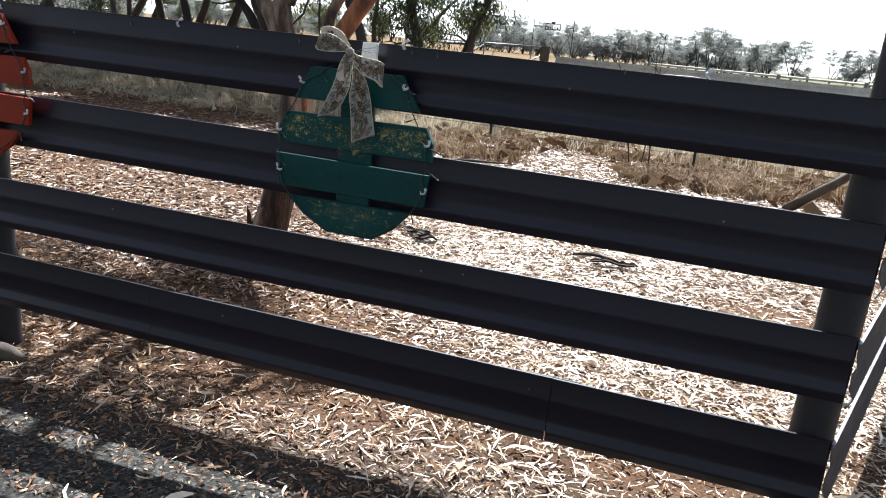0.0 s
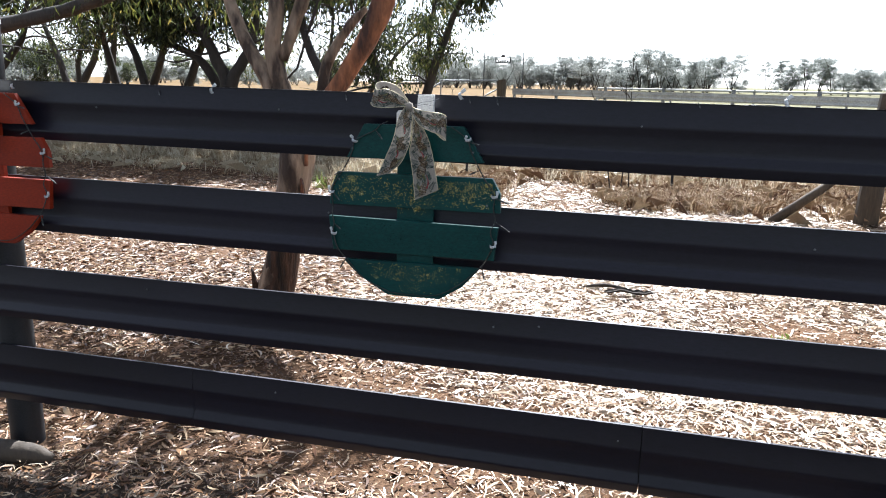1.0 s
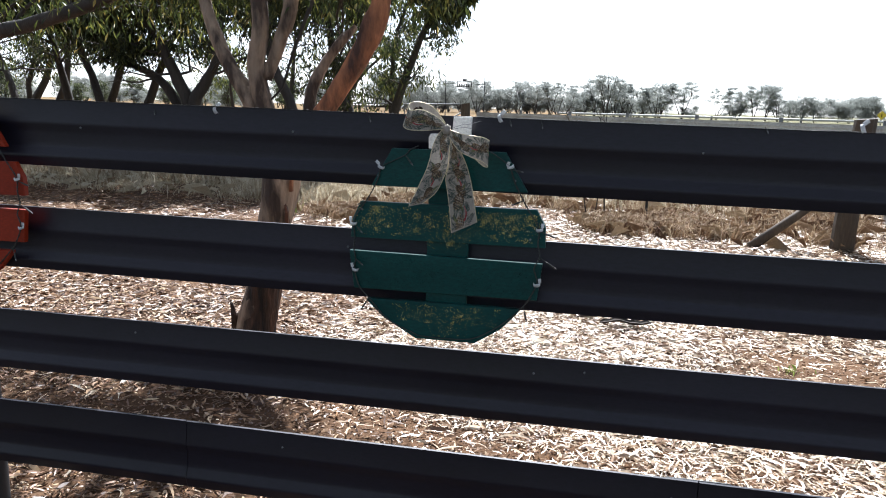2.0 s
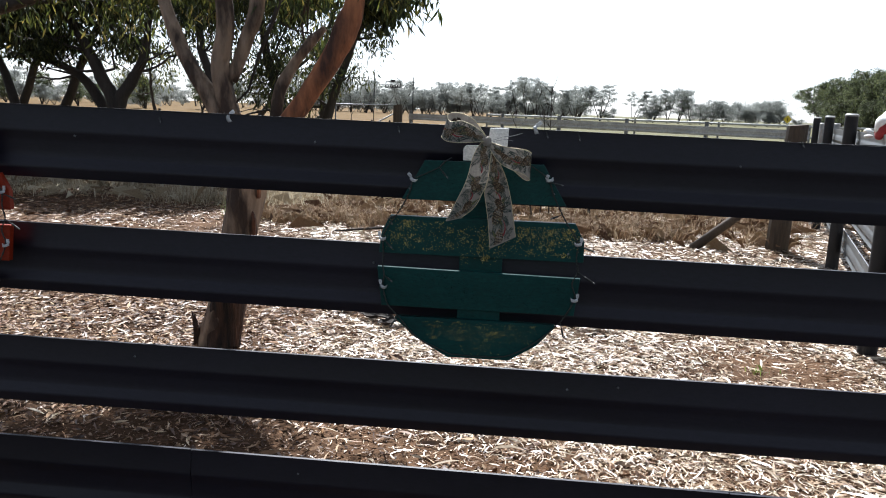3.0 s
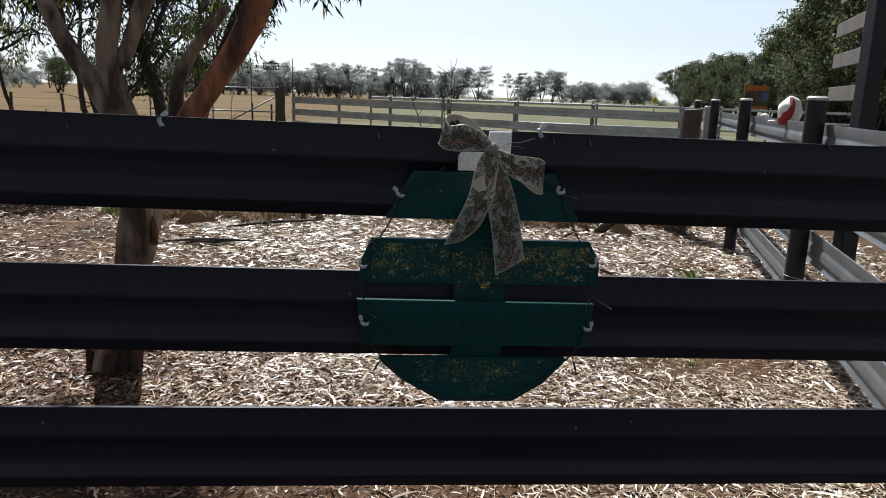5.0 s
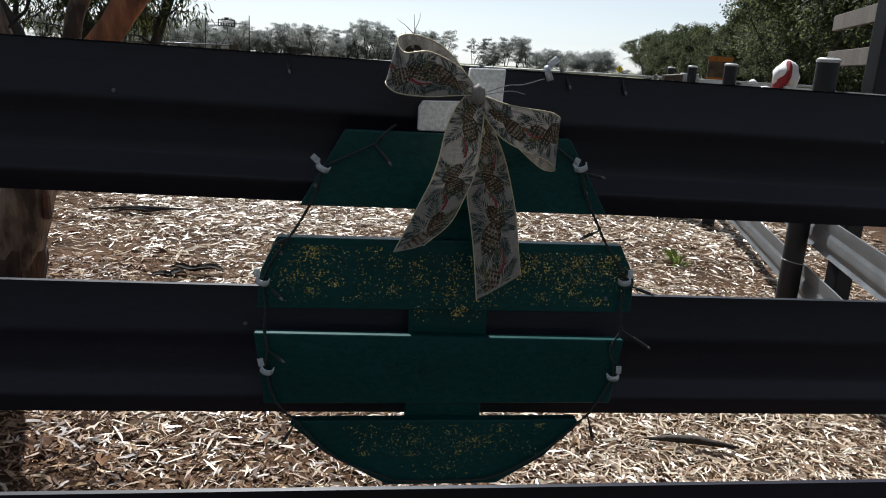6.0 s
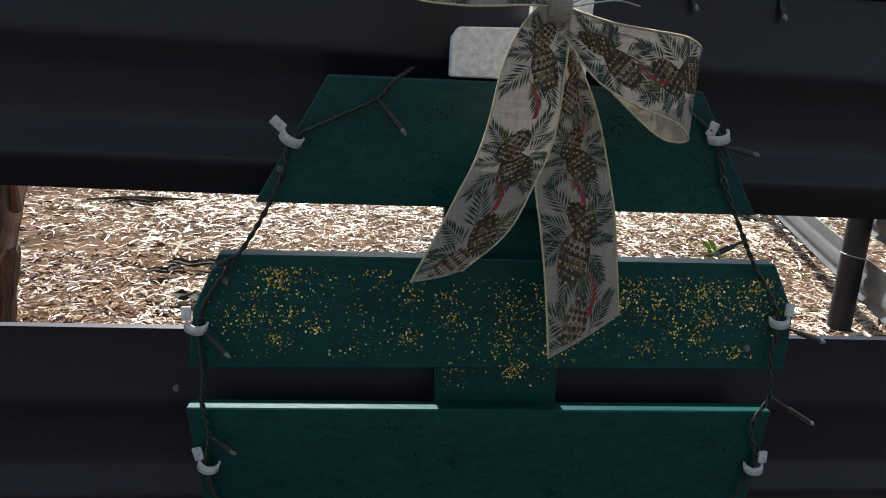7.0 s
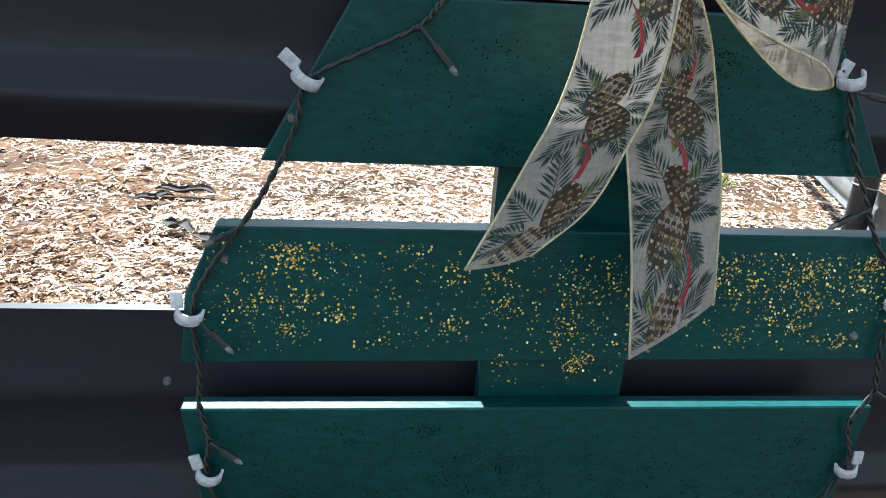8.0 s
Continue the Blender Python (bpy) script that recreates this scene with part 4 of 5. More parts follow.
# the wood beside the yard comes nearer and stands higher along the road: bearing, distance, height
WOOD = ((21.4, 190, 8.5), (22.4, 150, 11), (23.6, 130, 10.8), (25.6, 118, 10.2), (27.8, 104, 10.2), (30.2, 86, 11.2), (32.6, 66, 11.5), (35, 56, 12.5), (38, 50, 13), (43, 46, 13), (49, 44, 13))
for (b0, d0, h0), (b1, d1, h1) in zip(WOOD, WOOD[1:]):
    n = max(2, int((b1 - b0) * 2.2))
    for i in range(n):
        f = (i + r.random()) / n
        bearing, far, high = b0 + (b1 - b0) * f, d0 + (d1 - d0) * f, h0 + (h1 - h0) * f
        for deep, kk, part_h in ((1.0, 4, 1.0), (1.07, 4, 1.0), (.97, 5, .62)):
            an, dd = radians(bearing + r.uniform(-.3, .5)), far * deep * r.uniform(.98, 1.03)
            FAR.append((-1.25 + dd * math.sin(an), .65 + dd * math.cos(an), kk, high * part_h * r.uniform(.86, 1.06) / (11.0 if kk == 4 else 8.5)))
for i in range(8):   # scrub behind the shade trees
    y = r.uniform(30, 38)
    FAR.append((-y * (.90 + .045 * i), y, r.choice((5, 3)), r.uniform(.4, .6)))
for i in range(18):   # unseen gums added behind the camera to block low sky light
    FAR.append((-36 + i * 4.2 + r.uniform(-1, 1), -26 - r.uniform(0, 5), r.choice((4, 5)), r.uniform(.9, 1.2)))
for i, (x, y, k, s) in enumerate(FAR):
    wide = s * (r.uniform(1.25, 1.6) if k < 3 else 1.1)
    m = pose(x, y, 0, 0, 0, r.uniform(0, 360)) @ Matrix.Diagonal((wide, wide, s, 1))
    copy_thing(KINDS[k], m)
for k, ob in enumerate(KINDS):
    ob.matrix_basis = pose(-90 - 9 * k, 205, 0) if k < 4 else pose(52 + 6 * k, 70, 0)

# ---- leaf litter and bark mulch ----


def litter(count, x0, x1, y0, y1, seed, lmin, lmax, dens=None, lift=.018, thin=1.0):
    """Curled chips and leaves: three-section bent strips lying on the ground."""
    r = np.random.default_rng(seed)
    xy = np.stack([r.uniform(x0, x1, count), r.uniform(y0, y1, count)], 1)
    if dens:
        keep = np.array([r.random() < dens(px, py) for px, py in xy])
        xy = xy[keep]
        count = len(xy)
    z = np.array([ground_height(px, py) for px, py in xy])
    an = r.uniform(0, 2 * np.pi, count)
    L = r.uniform(lmin, lmax, count) * r.uniform(.5, 1.2, count)
    W = thin * r.uniform(.0014, .0062, count) * (.6 + L / lmax * .7)
    bend = r.normal(0, .34, count)
    tilt = r.normal(0, .22, count)
    roll = r.normal(0, .6, count)
    up = r.random(count) * lift + .002
    verts = np.zeros((count, 8, 3))
    for k, s in enumerate((-.5, -.17, .17, .5)):
        a = an + bend * s * 1.6
        cx = xy[:, 0] + np.cos(a) * L * s
        cy = xy[:, 1] + np.sin(a) * L * s
        cz = z + up + np.abs(tilt) * L * (s + .5) * .5 + (.25 - s * s) * L * .10
        w = W * (1.0 if abs(s) < .3 else .22)
        nx, ny = -np.sin(a), np.cos(a)
        for j, sg in enumerate((-1, 1)):
            verts[:, k * 2 + j, 0] = cx + nx * w * sg
            verts[:, k * 2 + j, 1] = cy + ny * w * sg
            verts[:, k * 2 + j, 2] = np.maximum(cz + roll * w * sg, z + .001)
    idx = (np.arange(count) * 8)[:, None, None] + np.array([[0, 1, 3, 2], [2, 3, 5, 4], [4, 5, 7, 6]])[None]
    me = bpy.data.meshes.new("m")
    me.from_pydata(verts.reshape(-1, 3).tolist(), [], idx.reshape(-1, 4).tolist())
    return me


def mulch_density(x, y):
    n = noise.noise(Vector((x * .55, y * .55, 7)))
    d = .86 + .6 * n + .55 * noise.noise(Vector((x * 1.7, y * 1.7, 21)))
    d -= .75 * math.exp(-((x - .9) ** 2 / .3 + (y - 4.9) ** 2 / .15))
    d = max(.12, min(1, d))
    # bare soil behind the fence, towards the tree
    d *= 1 - .8 * math.exp(-((y - 3.45) / .36) ** 2) * max(0, min(1, (-.5 - x + .6 * n) / .8))
    # thins out over the gravel and at the sides
    d *= max(0, min(1, (y - 2.12 - .22 * n) / .36))
    d *= max(0, min(1, (3.5 + .15 * (y - 3) + .8 * n - x) / 1.1)) * max(0, min(1, (x + 12 + n) / 2))
    return d


def red_side(x, y):
    """Redder, finer litter towards the tree."""
    n = noise.noise(Vector((x * .8, y * .8, 2)))
    return max(0.0, min(1.0, .5 - (x + 1.0 + .52 * (y - 3.2)) * .85 + n * .8))


def thinned(x, y):
    """Barer, finer ground close behind the fence."""
    k = max(0.0, min(1.0, (y - 2.65 - .5 * noise.noise(Vector((x * .9, y * .9, 31)))) / 1.0))
    return mulch_density(x, y) * (.35 + .65 * k)


tagged(part("leaf_litter", litter(62000, -6.0, 3.0, 1.8, 5.4, 15, .008, .028, lambda x, y: .4 + .6 * red_side(x - 1.2, y), .008, .8), MULCH_RED), "fine red-brown crumbs of bark and leaf on the soil", "leaf litter", kind="stuff")
tagged(part("bark_mulch", litter(6500, -6.0, 3.4, 2.0, 6.2, 16, .07, .15, lambda x, y: mulch_density(x, y) * (1 - .8 * red_side(x, y)), .022, .75), MULCH_PALE), "long pale curled leaves and bark strips lying on the litter", "mulch", kind="stuff")
tagged(part("bark_mulch", litter(120000, -6.0, 4.2, 2.5, 6.2, 1, .03, .10, lambda x, y: thinned(x, y) * (1 - red_side(x, y)), .018, .7), MULCH), "pale curled bark chips and dry leaves strewn over the ground", "mulch", kind="stuff")
tagged(part("leaf_litter", litter(105000, -8.0, 2.4, 2.5, 6.6, 11, .025, .09, lambda x, y: thinned(x, y) * red_side(x, y)), MULCH_RED), "red-brown leaf litter and bark round the gum tree", "leaf litter", kind="stuff")
tagged(part("bark_mulch", litter(52000, -6.5, 4.2, 6.2, 13.5, 2, .05, .15, lambda x, y: mulch_density(x, y) * (1 - .8 * red_side(x, y))), MULCH), "pale bark chips strewn back towards the dry grass", "mulch", kind="stuff")
tagged(part("leaf_litter", litter(38000, -11, 1, 6.2, 13, 12, .05, .13, lambda x, y: mulch_density(x, y) * red_side(x, y)), MULCH_RED), "red-brown leaf litter spread towards the dry grass", "leaf litter", kind="stuff")
tagged(part("bark_mulch", litter(24000, -7.5, 3.6, 1.7, 2.6, 3, .03, .085, lambda x, y: mulch_density(x, y) * (.8 - .65 * red_side(x, y)), .018, .45), MULCH), "bark chips and grit in front of the fence", "mulch", kind="stuff")
tagged(part("bark_mulch", litter(7000, -7, 5, -2.5, 2.2, 4, .03, .10, lambda x, y: max(0, .5 - .1 * abs(x + 1)) * max(0, (y + 2.5) / 4.7)), MULCH), "sparse dry leaves scattered over the gravel drive", "mulch", kind="stuff")
tagged(part("bark_fibre", litter(26000, -5.4, 2.4, 1.9, 5.0, 5, .02, .06, lambda x, y: mulch_density(x, y) * (1 - .8 * red_side(x, y)), .022, .3), MULCH), "fine shredded bark fibres between the chips", "mulch", kind="stuff")
tagged(part("leaf_litter", litter(16000, -7.5, .5, 1.75, 2.6, 13, .03, .09, lambda x, y: mulch_density(x, y) * red_side(x, y), .018, .7), MULCH_RED), "red-brown leaves and needles among the grit before the fence", "leaf litter", kind="stuff")
tagged(part("bark_mulch", litter(52000, -5.0, 4.0, 3.0, 7.5, 17, .016, .055, lambda x, y: mulch_density(x, y) * max(0, 1 - 1.4 * red_side(x, y)), .022, .6), MULCH_PALE), "fine pale chips and leaf shreds bleached by the sun", "mulch", kind="stuff")
tagged(part("bark_mulch", litter(26000, -3.5, 4.2, 7.5, 11.6, 18, .03, .10, lambda x, y: mulch_density(x, y) * max(0, 1 - 1.3 * red_side(x, y)), .022, .8), MULCH_PALE), "bleached pale chips lying thinly before the dry grass", "mulch", kind="stuff")
# sticks and dark bark pieces
rs = random.Random(9)
for x, y, L, an in ((-.5, 5.65, .3, .03), (-3.0, 8.2, .9, .1), (.22, 3.97, .35, -.2), (-2.5, 9.3, 1.2, .5)):
    pts = [(x + math.cos(an) * L * (s - .5), y + math.sin(an) * L * (s - .5) + rs.gauss(0, .012), .034 + ground_height(x, y) + .02 * math.sin(s * 3)) for s in (0, .25, .5, .75, 1)]
    tagged(part("fallen_stick", raw(*tube(pts, [.007, .015, .018, .013, .005], 6, .3), True), BARK_DARK), "dark fallen stick lying on the bark mulch", "stick", "fallen sticks")
for x, y, L, an in ((-2.16, 6.3, .36, -.1), (-2.3, 6.15, .22, .5), (-2.08, 5.68, .2, -.5), (-.32, 5.54, .36, .05), (-2.98, 8.12, .5, .2), (-1.84, 5.5, .3, -.4), (-1.72, 5.38, .2, .6)):
    g, v, f = ground_height(x, y) + .028, [], []
    for i in range(11):
        u = i / 10 - .5
        w = (.052 + .014 * rs.uniform(-1, 1)) * (1 - (2 * abs(u)) ** 3 * .8)
        bx, by = x + math.cos(an) * L * u + rs.gauss(0, .004), y + math.sin(an) * L * u + rs.gauss(0, .004)
        for j in range(6):
            c = (j / 5 - .5) * 2.6
            v.append((bx - math.sin(an) * w * math.sin(c), by + math.cos(an) * w * math.sin(c), g + w * (1 - math.cos(c)) * .7 + .02 * math.sin(i * .5 + x) ** 2))
    for i in range(10):
        for j in range(5):
            f.append((i * 6 + j, i * 6 + j + 1, i * 6 + j + 7, i * 6 + j + 6))
    tagged(part("bark_piece", raw(v, f), BARK_PIECE), "dark curled piece of fallen bark on the mulch", "bark", "fallen bark")
post_log = tagged(part("stone", raw(*tube(smooth_path([(-2.98, 2.50, .0), (-2.8, 2.46, .03), (-2.62, 2.48, .03), (-2.52, 2.5, .0)], 10), smooth_value([.03, .05, .045, .02], 10), 10, .3), True), TIMBER), "pale weathered lump of wood at the foot of the post", "log")


def grass(points, count, height, width, spread, seed, lean=.35):
    r = np.random.default_rng(seed)
    c = np.array(points)[r.integers(0, len(points), count)]
    p = c + np.stack([r.normal(0, spread, count), r.normal(0, spread, count), np.zeros(count)], 1)
    h = height * r.uniform(.4, 1.2, count)
    d = r.normal(0, lean, (count, 2)) * h[:, None]
    an = r.uniform(0, 6.28, count)
    s = np.stack([np.cos(an), np.sin(an), np.zeros(count)], 1) * width
    mid = p + np.stack([d[:, 0] * .35, d[:, 1] * .35, h * .6], 1)
    top = p + np.stack([d[:, 0], d[:, 1], h * (1 - .3 * np.abs(d).sum(1) / h)], 1)
    v = np.stack([p - s, p + s, mid + s * .7, top, mid - s * .7], 1).reshape(-1, 3)
    me = bpy.data.meshes.new("m")
    me.from_pydata(v.tolist(), [], (np.arange(count)[:, None] * 5 + np.arange(5)[None]).tolist())
    return me


rg = random.Random(3)
band_pts = [(rg.uniform(-16, -3.2), rg.uniform(11.0, 13.4), 0) for _ in range(330)] + [(rg.uniform(-3.2, 3.2), rg.uniform(11.6, 13.8), 0) for _ in range(24)]
tagged(part("dry_grass", grass([(x, y + (1.4 if x < -6 else 0), z) for x, y, z in band_pts], 26000, .34, .004, .24, 1, .5), STRAW), "tall straw-coloured dry grass along the edge of the mulch", "grass", kind="stuff")
tagged(part("dry_grass", grass([(rg.uniform(-.6, 1.25), rg.uniform(9.7, 10.4), 0) for _ in range(16)] + [(rg.uniform(-4.4, -2.2), rg.uniform(9.6, 10.5), 0) for _ in range(14)] + [(rg.uniform(1.2, 3), rg.uniform(10.2, 12), 0) for _ in range(12)], 9000, .24, .004, .16, 2, .75), RUST_GRASS), "rusty brown dry grass tufts behind the mulch", "grass", kind="stuff")
tagged(part("dry_grass", grass([(rg.uniform(-30, 10), rg.uniform(13.5, 34), 0) for _ in range(900)], 16000, .22, .008, .5, 4), STRAW), "thin stubble at the near side of the paddock", "grass", kind="stuff")
tagged(part("dry_grass", grass([p for p in [(rg.uniform(-16, 6), rg.uniform(11.2, 19), 0) for _ in range(1300)] if p[0] < -3 or p[1] > 13], 31000, .19, .005, .3, 6, .95), STRAW), "tangled low dry grass between the mulch and the paddock", "grass", kind="stuff")
tagged(part("dry_grass", grass([(rg.uniform(-4, 5), rg.uniform(9.6, 12.5), 0) for _ in range(20)], 4200, .26, .005, .2, 8, .9), RUST_GRASS), "tangled brown dry grass between the mulch and the paddock", "grass", kind="stuff")
for x, y, h in ((1.42, 6.8, .16), (-4.6, 9.9, .25), (.62, 4.9, .06), (-12.5, 26, .9), (-9.4, 27, .8)):
    tagged(part("green_weed", grass([(x, y, 0)], 22 if h < .1 else 60 if h < .3 else 70, h, .003 if h < .3 else .008, .04 if h < .3 else .22, int(x * 100) % 97, .6), GREEN_GRASS), "small bright green weed growing out of the dry ground", "weed", kind="stuff")

for x, y, h in ((-.38, 10.6, 2.05), (-.62, 10.4, 1.75), (-.5, 10.9, 1.6), (-5.2, 20.0, 1.5)):
    w = thing("twiggy_weed", "tall dead twiggy weed standing in the dry grass", "weed", "twiggy weeds")
    r5 = random.Random(int(h * 100))
    pts, tb = limb(r5, (x, y, -.05), (r5.gauss(0, .08), 0, 1), h, .012, .003, .05, 9, 5)
    tw = [tb]
    for i in range(3, 9):
        for _ in range(2):
            tw.append(limb(r5, pts[i], (r5.gauss(0, 1), r5.gauss(0, 1), 1.2), .28, .005, .0015, .15, 4, 4)[1])
    part("stalk", raw(*joined(tw), True), BARK_DARK, w)


# ---- yard fences, posts and far things ----


def pale_fence():
    t = thing("yard_rail_fence", "pale weathered steel rail fence across the stock yard", "fence")
    a, b = Vector((-4.25, 24.4, 0)), Vector((4.75, 15.7, 0))
    n = 6
    for i in range(n):
        p, q = a.lerp(b, i / n), a.lerp(b, (i + 1) / n)
        for top in (1.34, .98, .62, .30):
            part("rail", rail_mesh((p.x, p.y), (q.x + .1, q.y - .1), top + .004 * (i % 2), .19, out=1), WHITE_RAIL, t)
    for i in range(n + 1):
        p = a.lerp(b, i / n)
        pipe_post(p.x + .05, p.y + .09, .045, 1.46, GALV, t, cap=False)
    return t


pale_fence()


def back_fence():
    """A second pale fence further over the yard."""
    t = thing("far_rail_fence", "low pale pipe rail fence at the far side of the yard", "fence")
    a, b = Vector((-2.0, 33, 0)), Vector((16.0, 27, 0))
    for top in (1.35, .95, .55):
        part("rail", raw(*tube([(a.x, a.y, top), (b.x, b.y, top)], [.045, .045], 8), True), WHITE_RAIL, t)
    for i in range(7):
        p = a.lerp(b, i / 6)
        pipe_post(p.x, p.y, .04, 1.42, GALV, t, cap=False)


back_fence()
for x, y, top in ((3.60, 11.9, 1.50), (3.93, 12.22, 1.50)):
    g = thing("steel_post", "pale galvanised pipe post standing in the yard", "post", "yard posts")
    pipe_post(x, y, .045, top, WHITE_RAIL, g, name="pipe")


def timber_post(x, y, r, top, lean, label):
    t = thing("timber_post", label, "post", "timber posts")
    v, f = tube(smooth_path([(x - lean * .1, y, -.2), (x, y, .3), (x + lean * .5, y, top * .6), (x + lean, y, top)], 12), [r * 1.08] * 7 + [r] * 6, 12, .08, seed=x)
    v = [Vector((p.x, p.y, p.z + (.16 * (p.x - x - lean) if p.z > top - .05 else 0))) for p in v]
    part("post", raw(v, f), TIMBER, t)
    return t


strainer = timber_post(2.24, 9.36, .115, 1.47, .07, "leaning weathered timber strainer post with a sawn top")
part("brace", raw(*tube([(1.20, 9.10, .02), (1.7, 9.22, .4), (2.16, 9.32, .80)], [.055, .05, .05], 10, .06), True), TIMBER, strainer, "slanting timber brace")
timber_post(-4.55, 24.0, .15, 1.60, .0, "thick old timber gate post beside the pale yard fence")


def paddock_gate():
    t = thing("paddock_gate", "thin grey pipe gate with diagonal braces into the paddock", "gate")
    y, x0, x1 = 24.6, -8.6, -4.8
    for pts in (((x0, 1.52), (x1, 1.58)), ((x0, .2), (x1, .2)), ((x0, .2), (x0, 1.5)), ((-6.7, .2), (-6.7, 1.55)), ((x0, .25), (-6.7, 1.5)), ((-6.7, .25), (x1, 1.3)), ((x0, .85), (x1, .85))):
        (ax, az), (bx, bz) = pts
        part("pipe", raw(*tube([(ax, y, az), (bx, y, bz)], [.022, .022], 8), True), GALV, t)
    for x in (-5.55, -4.95):
        pipe_post(x, 24.9, .03, 1.1, POST, t, cap=False)


paddock_gate()


def farm_sign():
    t = thing("farm_sign", "black framed name board held up on two thin poles", "sign")
    x, y, z = -6.85, 37.3, 2.62
    INK, _, ib = shader("black_board")
    ib.inputs["Base Color"].default_value = (.012, .012, .012, 1)
    ib.inputs["Roughness"].default_value = .5
    for x0, x1, z0, z1 in ((-.38, .38, .115, .155), (-.38, .38, -.155, -.115), (-.38, -.335, -.113, .113), (.335, .38, -.113, .113)):
        part("frame_bar", box(x + x0, x + x1, y, y + .03, z + z0, z + z1, .004), INK, t)
    for i, (w, h) in enumerate(((.06, .11), (.05, .09), (.05, .09), (.05, .12), (.06, .09))):
        part("letter_bar", box(x - .27 + i * .115, x - .27 + i * .115 + w, y + .005, y + .025, z - .113, z - .113 + h), INK, t)
    bm = box(x - .10, x + .10, y, y + .03, z + .152, z + .24, .02)
    part("crest", bm, INK, t)
    for dx in (-.95, 1.0):
        part("pole", raw(*tube([(x + dx, y + .05, -.2), (x + dx, y + .05, 3.0)], [.025, .02], 8), True), POST, t)
    part("crossbar", raw(*tube([(x - .95, y + .05, z), (x + 1.0, y + .05, z)], [.012, .012], 6), True), POST, t)


farm_sign()


def picket_line():
    t = thing("wire_fence", "sagging wire fence on thin steel pickets behind the dry grass", "fence")
    xs = [(-12.6, 14.2), (-9.3, 13.2), (-6.0, 12.3), (-2.85, 11.5), (.2, 11.0)]
    for x, y in xs:
        part("picket", box(x - .018, x + .018, y - .018, y + .018, -.2, .92, .004), POST, t)
    for z in (.85, .55, .28):
        pts = []
        for (x0, y0), (x1, y1) in zip(xs, xs[1:]):
            pts += [(x0, y0 - .02, z), ((x0 + x1) / 2, (y0 + y1) / 2, z - .03)]
        pts.append((*xs[-1], z))
        part("wire", raw(*tube(smooth_path(pts, 24), [.003] * 25, 5)), POST, t)
    u = thing("paddock_fence", "old timber stakes and wire along the paddock", "fence")
    for i, (x, dx) in enumerate(((-19, 0), (-16.8, .25), (-14.9, -.05), (-13.0, .1), (-10.8, 0), (-8.7, .1))):
        part("stake", raw(*tube([(x, 29, -.1), (x - dx, 29, 1.15)], [.06, .05], 7, .1)), TIMBER, u)
    for z in (1.0, .7):
        part("wire", raw(*tube([(-19, 29, z), (-14, 29, z - .05), (-8.7, 29, z)], [.004] * 3, 5)), POST, u)


picket_line()


def stock_ramp():
    """A tall dark post with timber boards fixed to it, behind the side fence."""
    t = thing("loading_ramp", "dark tall post with weathered timber boards of a loading ramp", "ramp")
    x, y = 1.80, 5.43
    part("post", box(x - .055, x + .055, y - .055, y + .055, -.2, 3.2, .008), POST, t)
    way = Vector((.37, .93, 0))
    for z in (1.645, 1.90, 2.14, 2.4):
        bm = box(0, 1.35, -.016, .016, -.055, .055, .005)
        bm.transform(Matrix.Translation((x + .06, y + .06, z)) @ pose(0, 0, 0, 0, 0, math.degrees(math.atan2(way.y, way.x))))
        part("board", bm, TIMBER, t)


stock_ramp()


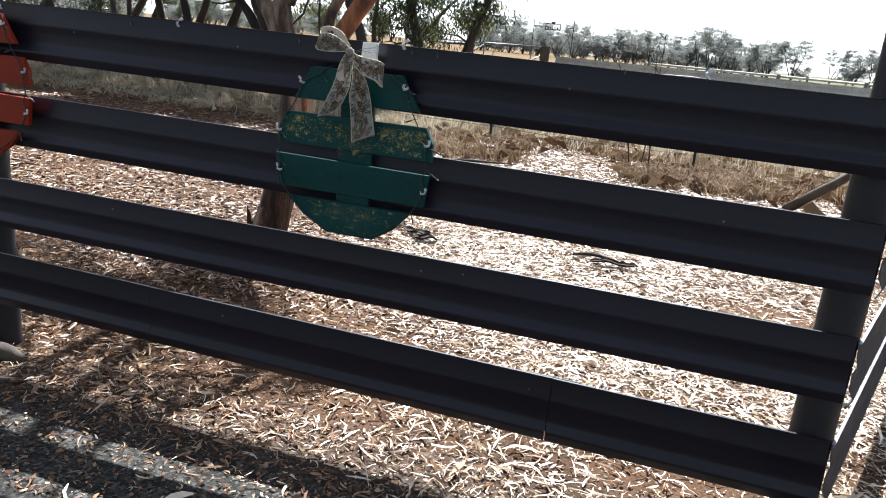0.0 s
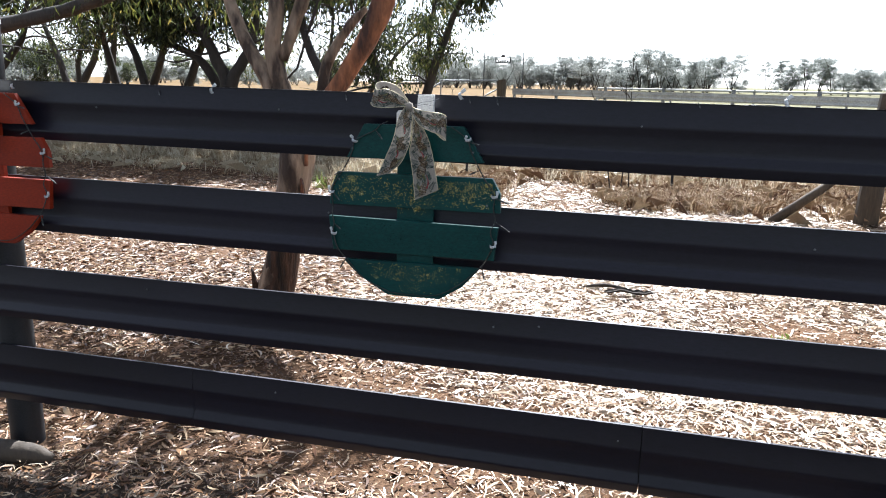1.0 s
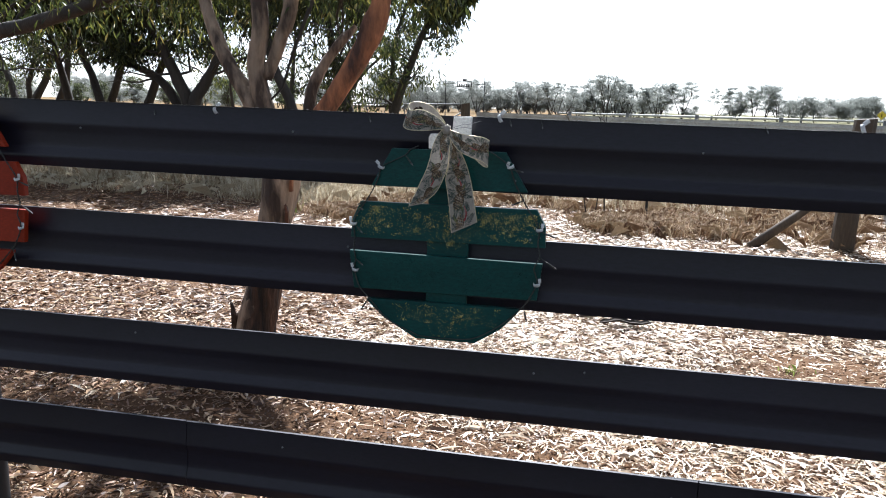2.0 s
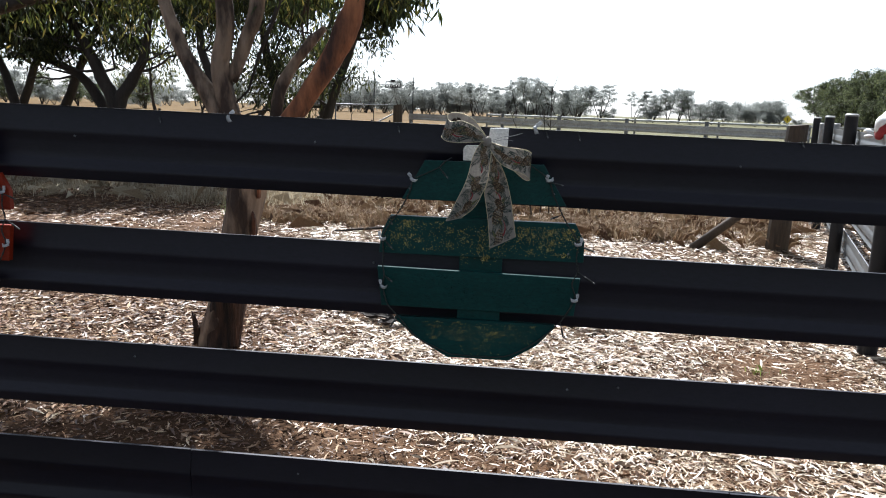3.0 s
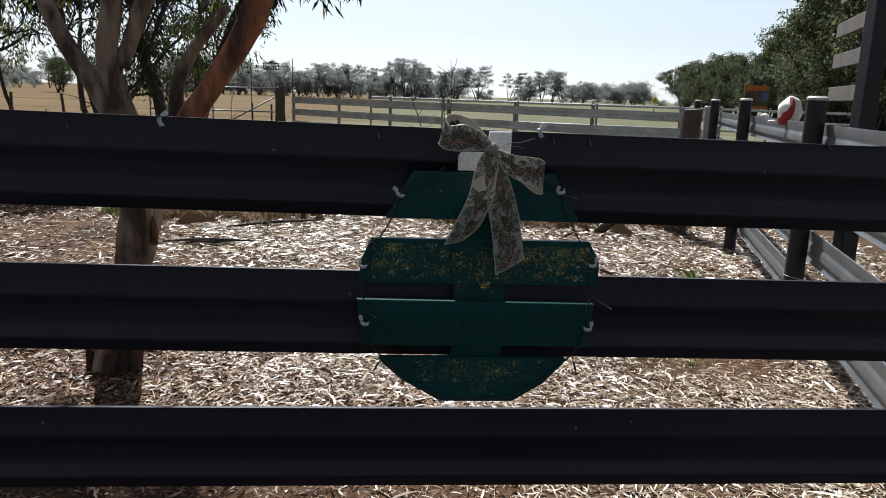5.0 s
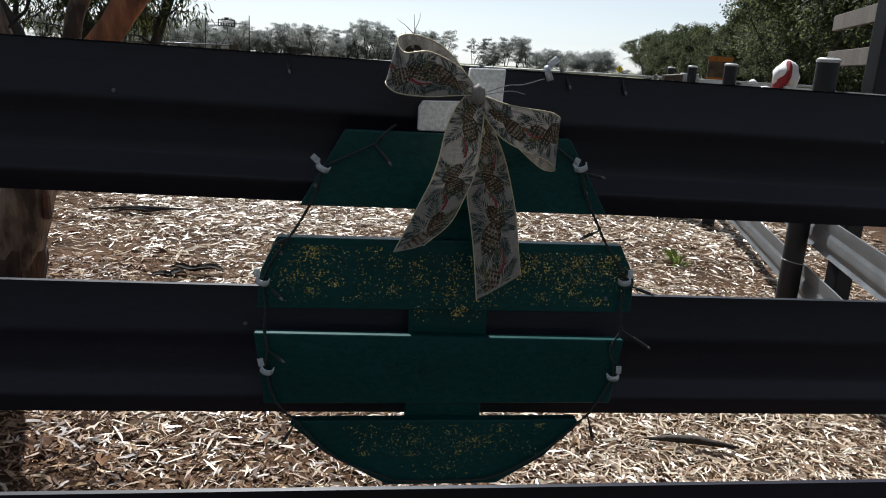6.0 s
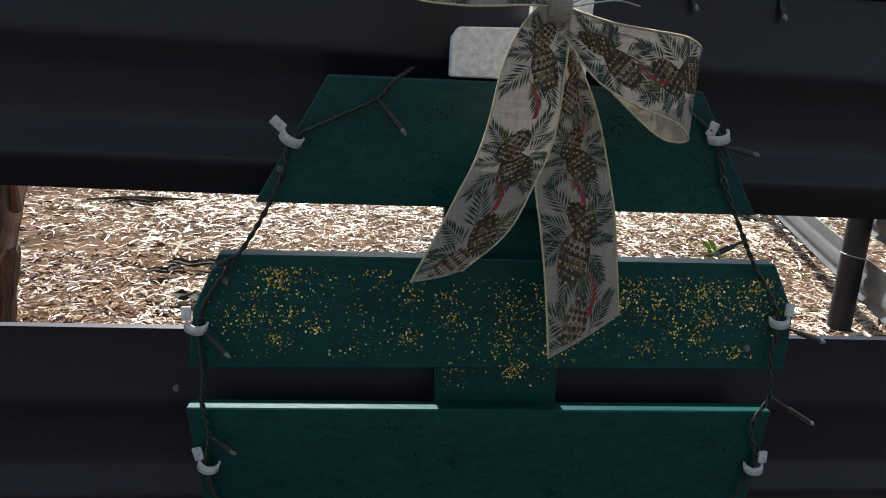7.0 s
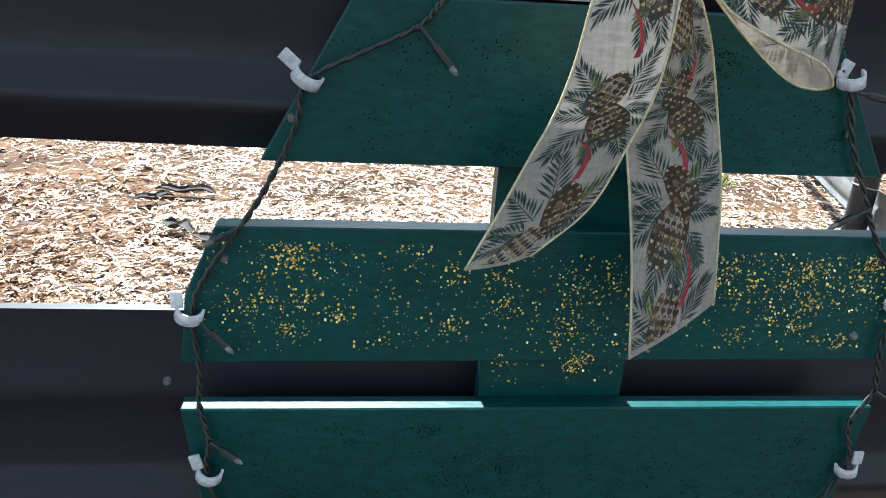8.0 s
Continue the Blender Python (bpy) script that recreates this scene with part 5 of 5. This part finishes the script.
def fence_figure():
    """A white and red rounded cloth ornament standing on the side rail."""
    t = thing("cloth_ornament", "white rounded cloth ornament with a red flap on the rail", "ornament")
    c = Vector((2.0, 6.68, 1.50))
    bm = bmesh.new()
    bmesh.ops.create_uvsphere(bm, u_segments=24, v_segments=16, radius=.102)
    for v in bm.verts:
        v.co.z *= 1.15
        v.co.x *= .85
        v.co += v.normal * .016 * noise.noise(v.co * 16)
        v.co += c
    part("body", bm, WHITE, t, smooth=True)
    bm = bmesh.new()
    bmesh.ops.create_uvsphere(bm, u_segments=20, v_segments=14, radius=.104)
    for v in bm.verts:
        v.co.x = v.co.x * .32 - .04 + .25 * v.co.z
        v.co.z *= 1.12
        v.co.y = v.co.y * .98 - .012
        v.co += v.normal * .008 * noise.noise(v.co * 22)
        v.co += c
    CLOTH = surface("dark_red_cloth", (.20, .012, .014), (.34, .03, .03), 14, rough=.9, fine=120, bump=.3)
    part("flap", bm, CLOTH, t, "dark red cloth flap", smooth=True)
    bm = bmesh.new()
    bmesh.ops.create_uvsphere(bm, u_segments=14, v_segments=10, radius=.025, matrix=pose(c.x - .09, c.y + .1, c.z - .09) @ Matrix.Diagonal((1.5, 1, .6, 1)))
    part("foot", bm, WHITE, t, smooth=True)
    u = thing("white_bag", "small white bag caught on the side fence rail", "bag")
    bm = bmesh.new()
    bmesh.ops.create_icosphere(bm, subdivisions=3, radius=.034, matrix=pose(2.34, 7.72, 1.44) @ Matrix.Diagonal((1.4, 1, .65, 1)))
    for v in bm.verts:
        v.co += v.normal * .012 * noise.noise(v.co * 25)
    part("bag", bm, WHITE, u, smooth=True)


fence_figure()


def road_board():
    t = thing("road_board", "orange framed picture board standing before the wood", "sign")
    x, y = 28.6, 60.0
    OR = surface("orange_paint", (.42, .13, .03), (.58, .20, .05), 3, rough=.6)
    DK = surface("dark_picture", (.05, .035, .03), (.20, .14, .11), 1.2, rough=.5, fine=9)
    BL = surface("blue_panel", (.10, .14, .30), (.16, .22, .40), 2, rough=.5)
    part("panel", box(x - 1.0, x + 1.0, y, y + .08, 1.4, 3.1), DK, t)
    part("top_band", box(x - 1.05, x + 1.05, y - .05, y - .01, 2.75, 3.15), OR, t)
    part("bottom_band", box(x - 1.05, x + 1.05, y - .05, y - .01, 1.3, 1.5), OR, t)
    part("blue_panel", box(x + .55, x + 1.0, y - .05, y - .01, 1.9, 2.7), BL, t)
    for dx in (-.8, .8):
        part("leg", box(x + dx - .06, x + dx + .06, y + .09, y + .2, -.2, 3.0), TIMBER, t)
    YE = surface("yellow_paint", (.55, .42, .03), (.68, .52, .05), 3, rough=.5)
    u = thing("warning_sign", "yellow diamond road warning sign on a pole", "sign")
    bm = box(-.24, .24, -.01, .01, -.24, .24, .004)
    bm.transform(pose(20.9, 62, 1.7, 0, 45, 0))
    part("plate", bm, YE, u)
    bm = box(-.03, .03, -.018, -.012, -.13, .13)
    bm.transform(pose(20.9, 62, 1.7))
    part("symbol", bm, SPECK, u)
    part("pole", raw(*tube([(20.9, 62.05, -.2), (20.9, 62.05, 1.9)], [.03, .03], 8)), GALV, u)


road_board()
for i, (x, y, s) in enumerate(((1.86, 4.9, .2), (1.98, 5.15, .16), (2.15, 5.35, .18), (2.2, 5.0, .14))):
    hose = thing("coiled_hose", "dark coil of hose lying outside the side fence", "hose", "coiled hoses")
    pts = [(x + s * math.cos(a * .5), y + s * math.sin(a * .5), .05 + .01 * a * .3) for a in range(26)]
    part("coil", raw(*tube(pts, [.016] * 26, 7), True), CABLE, hose)
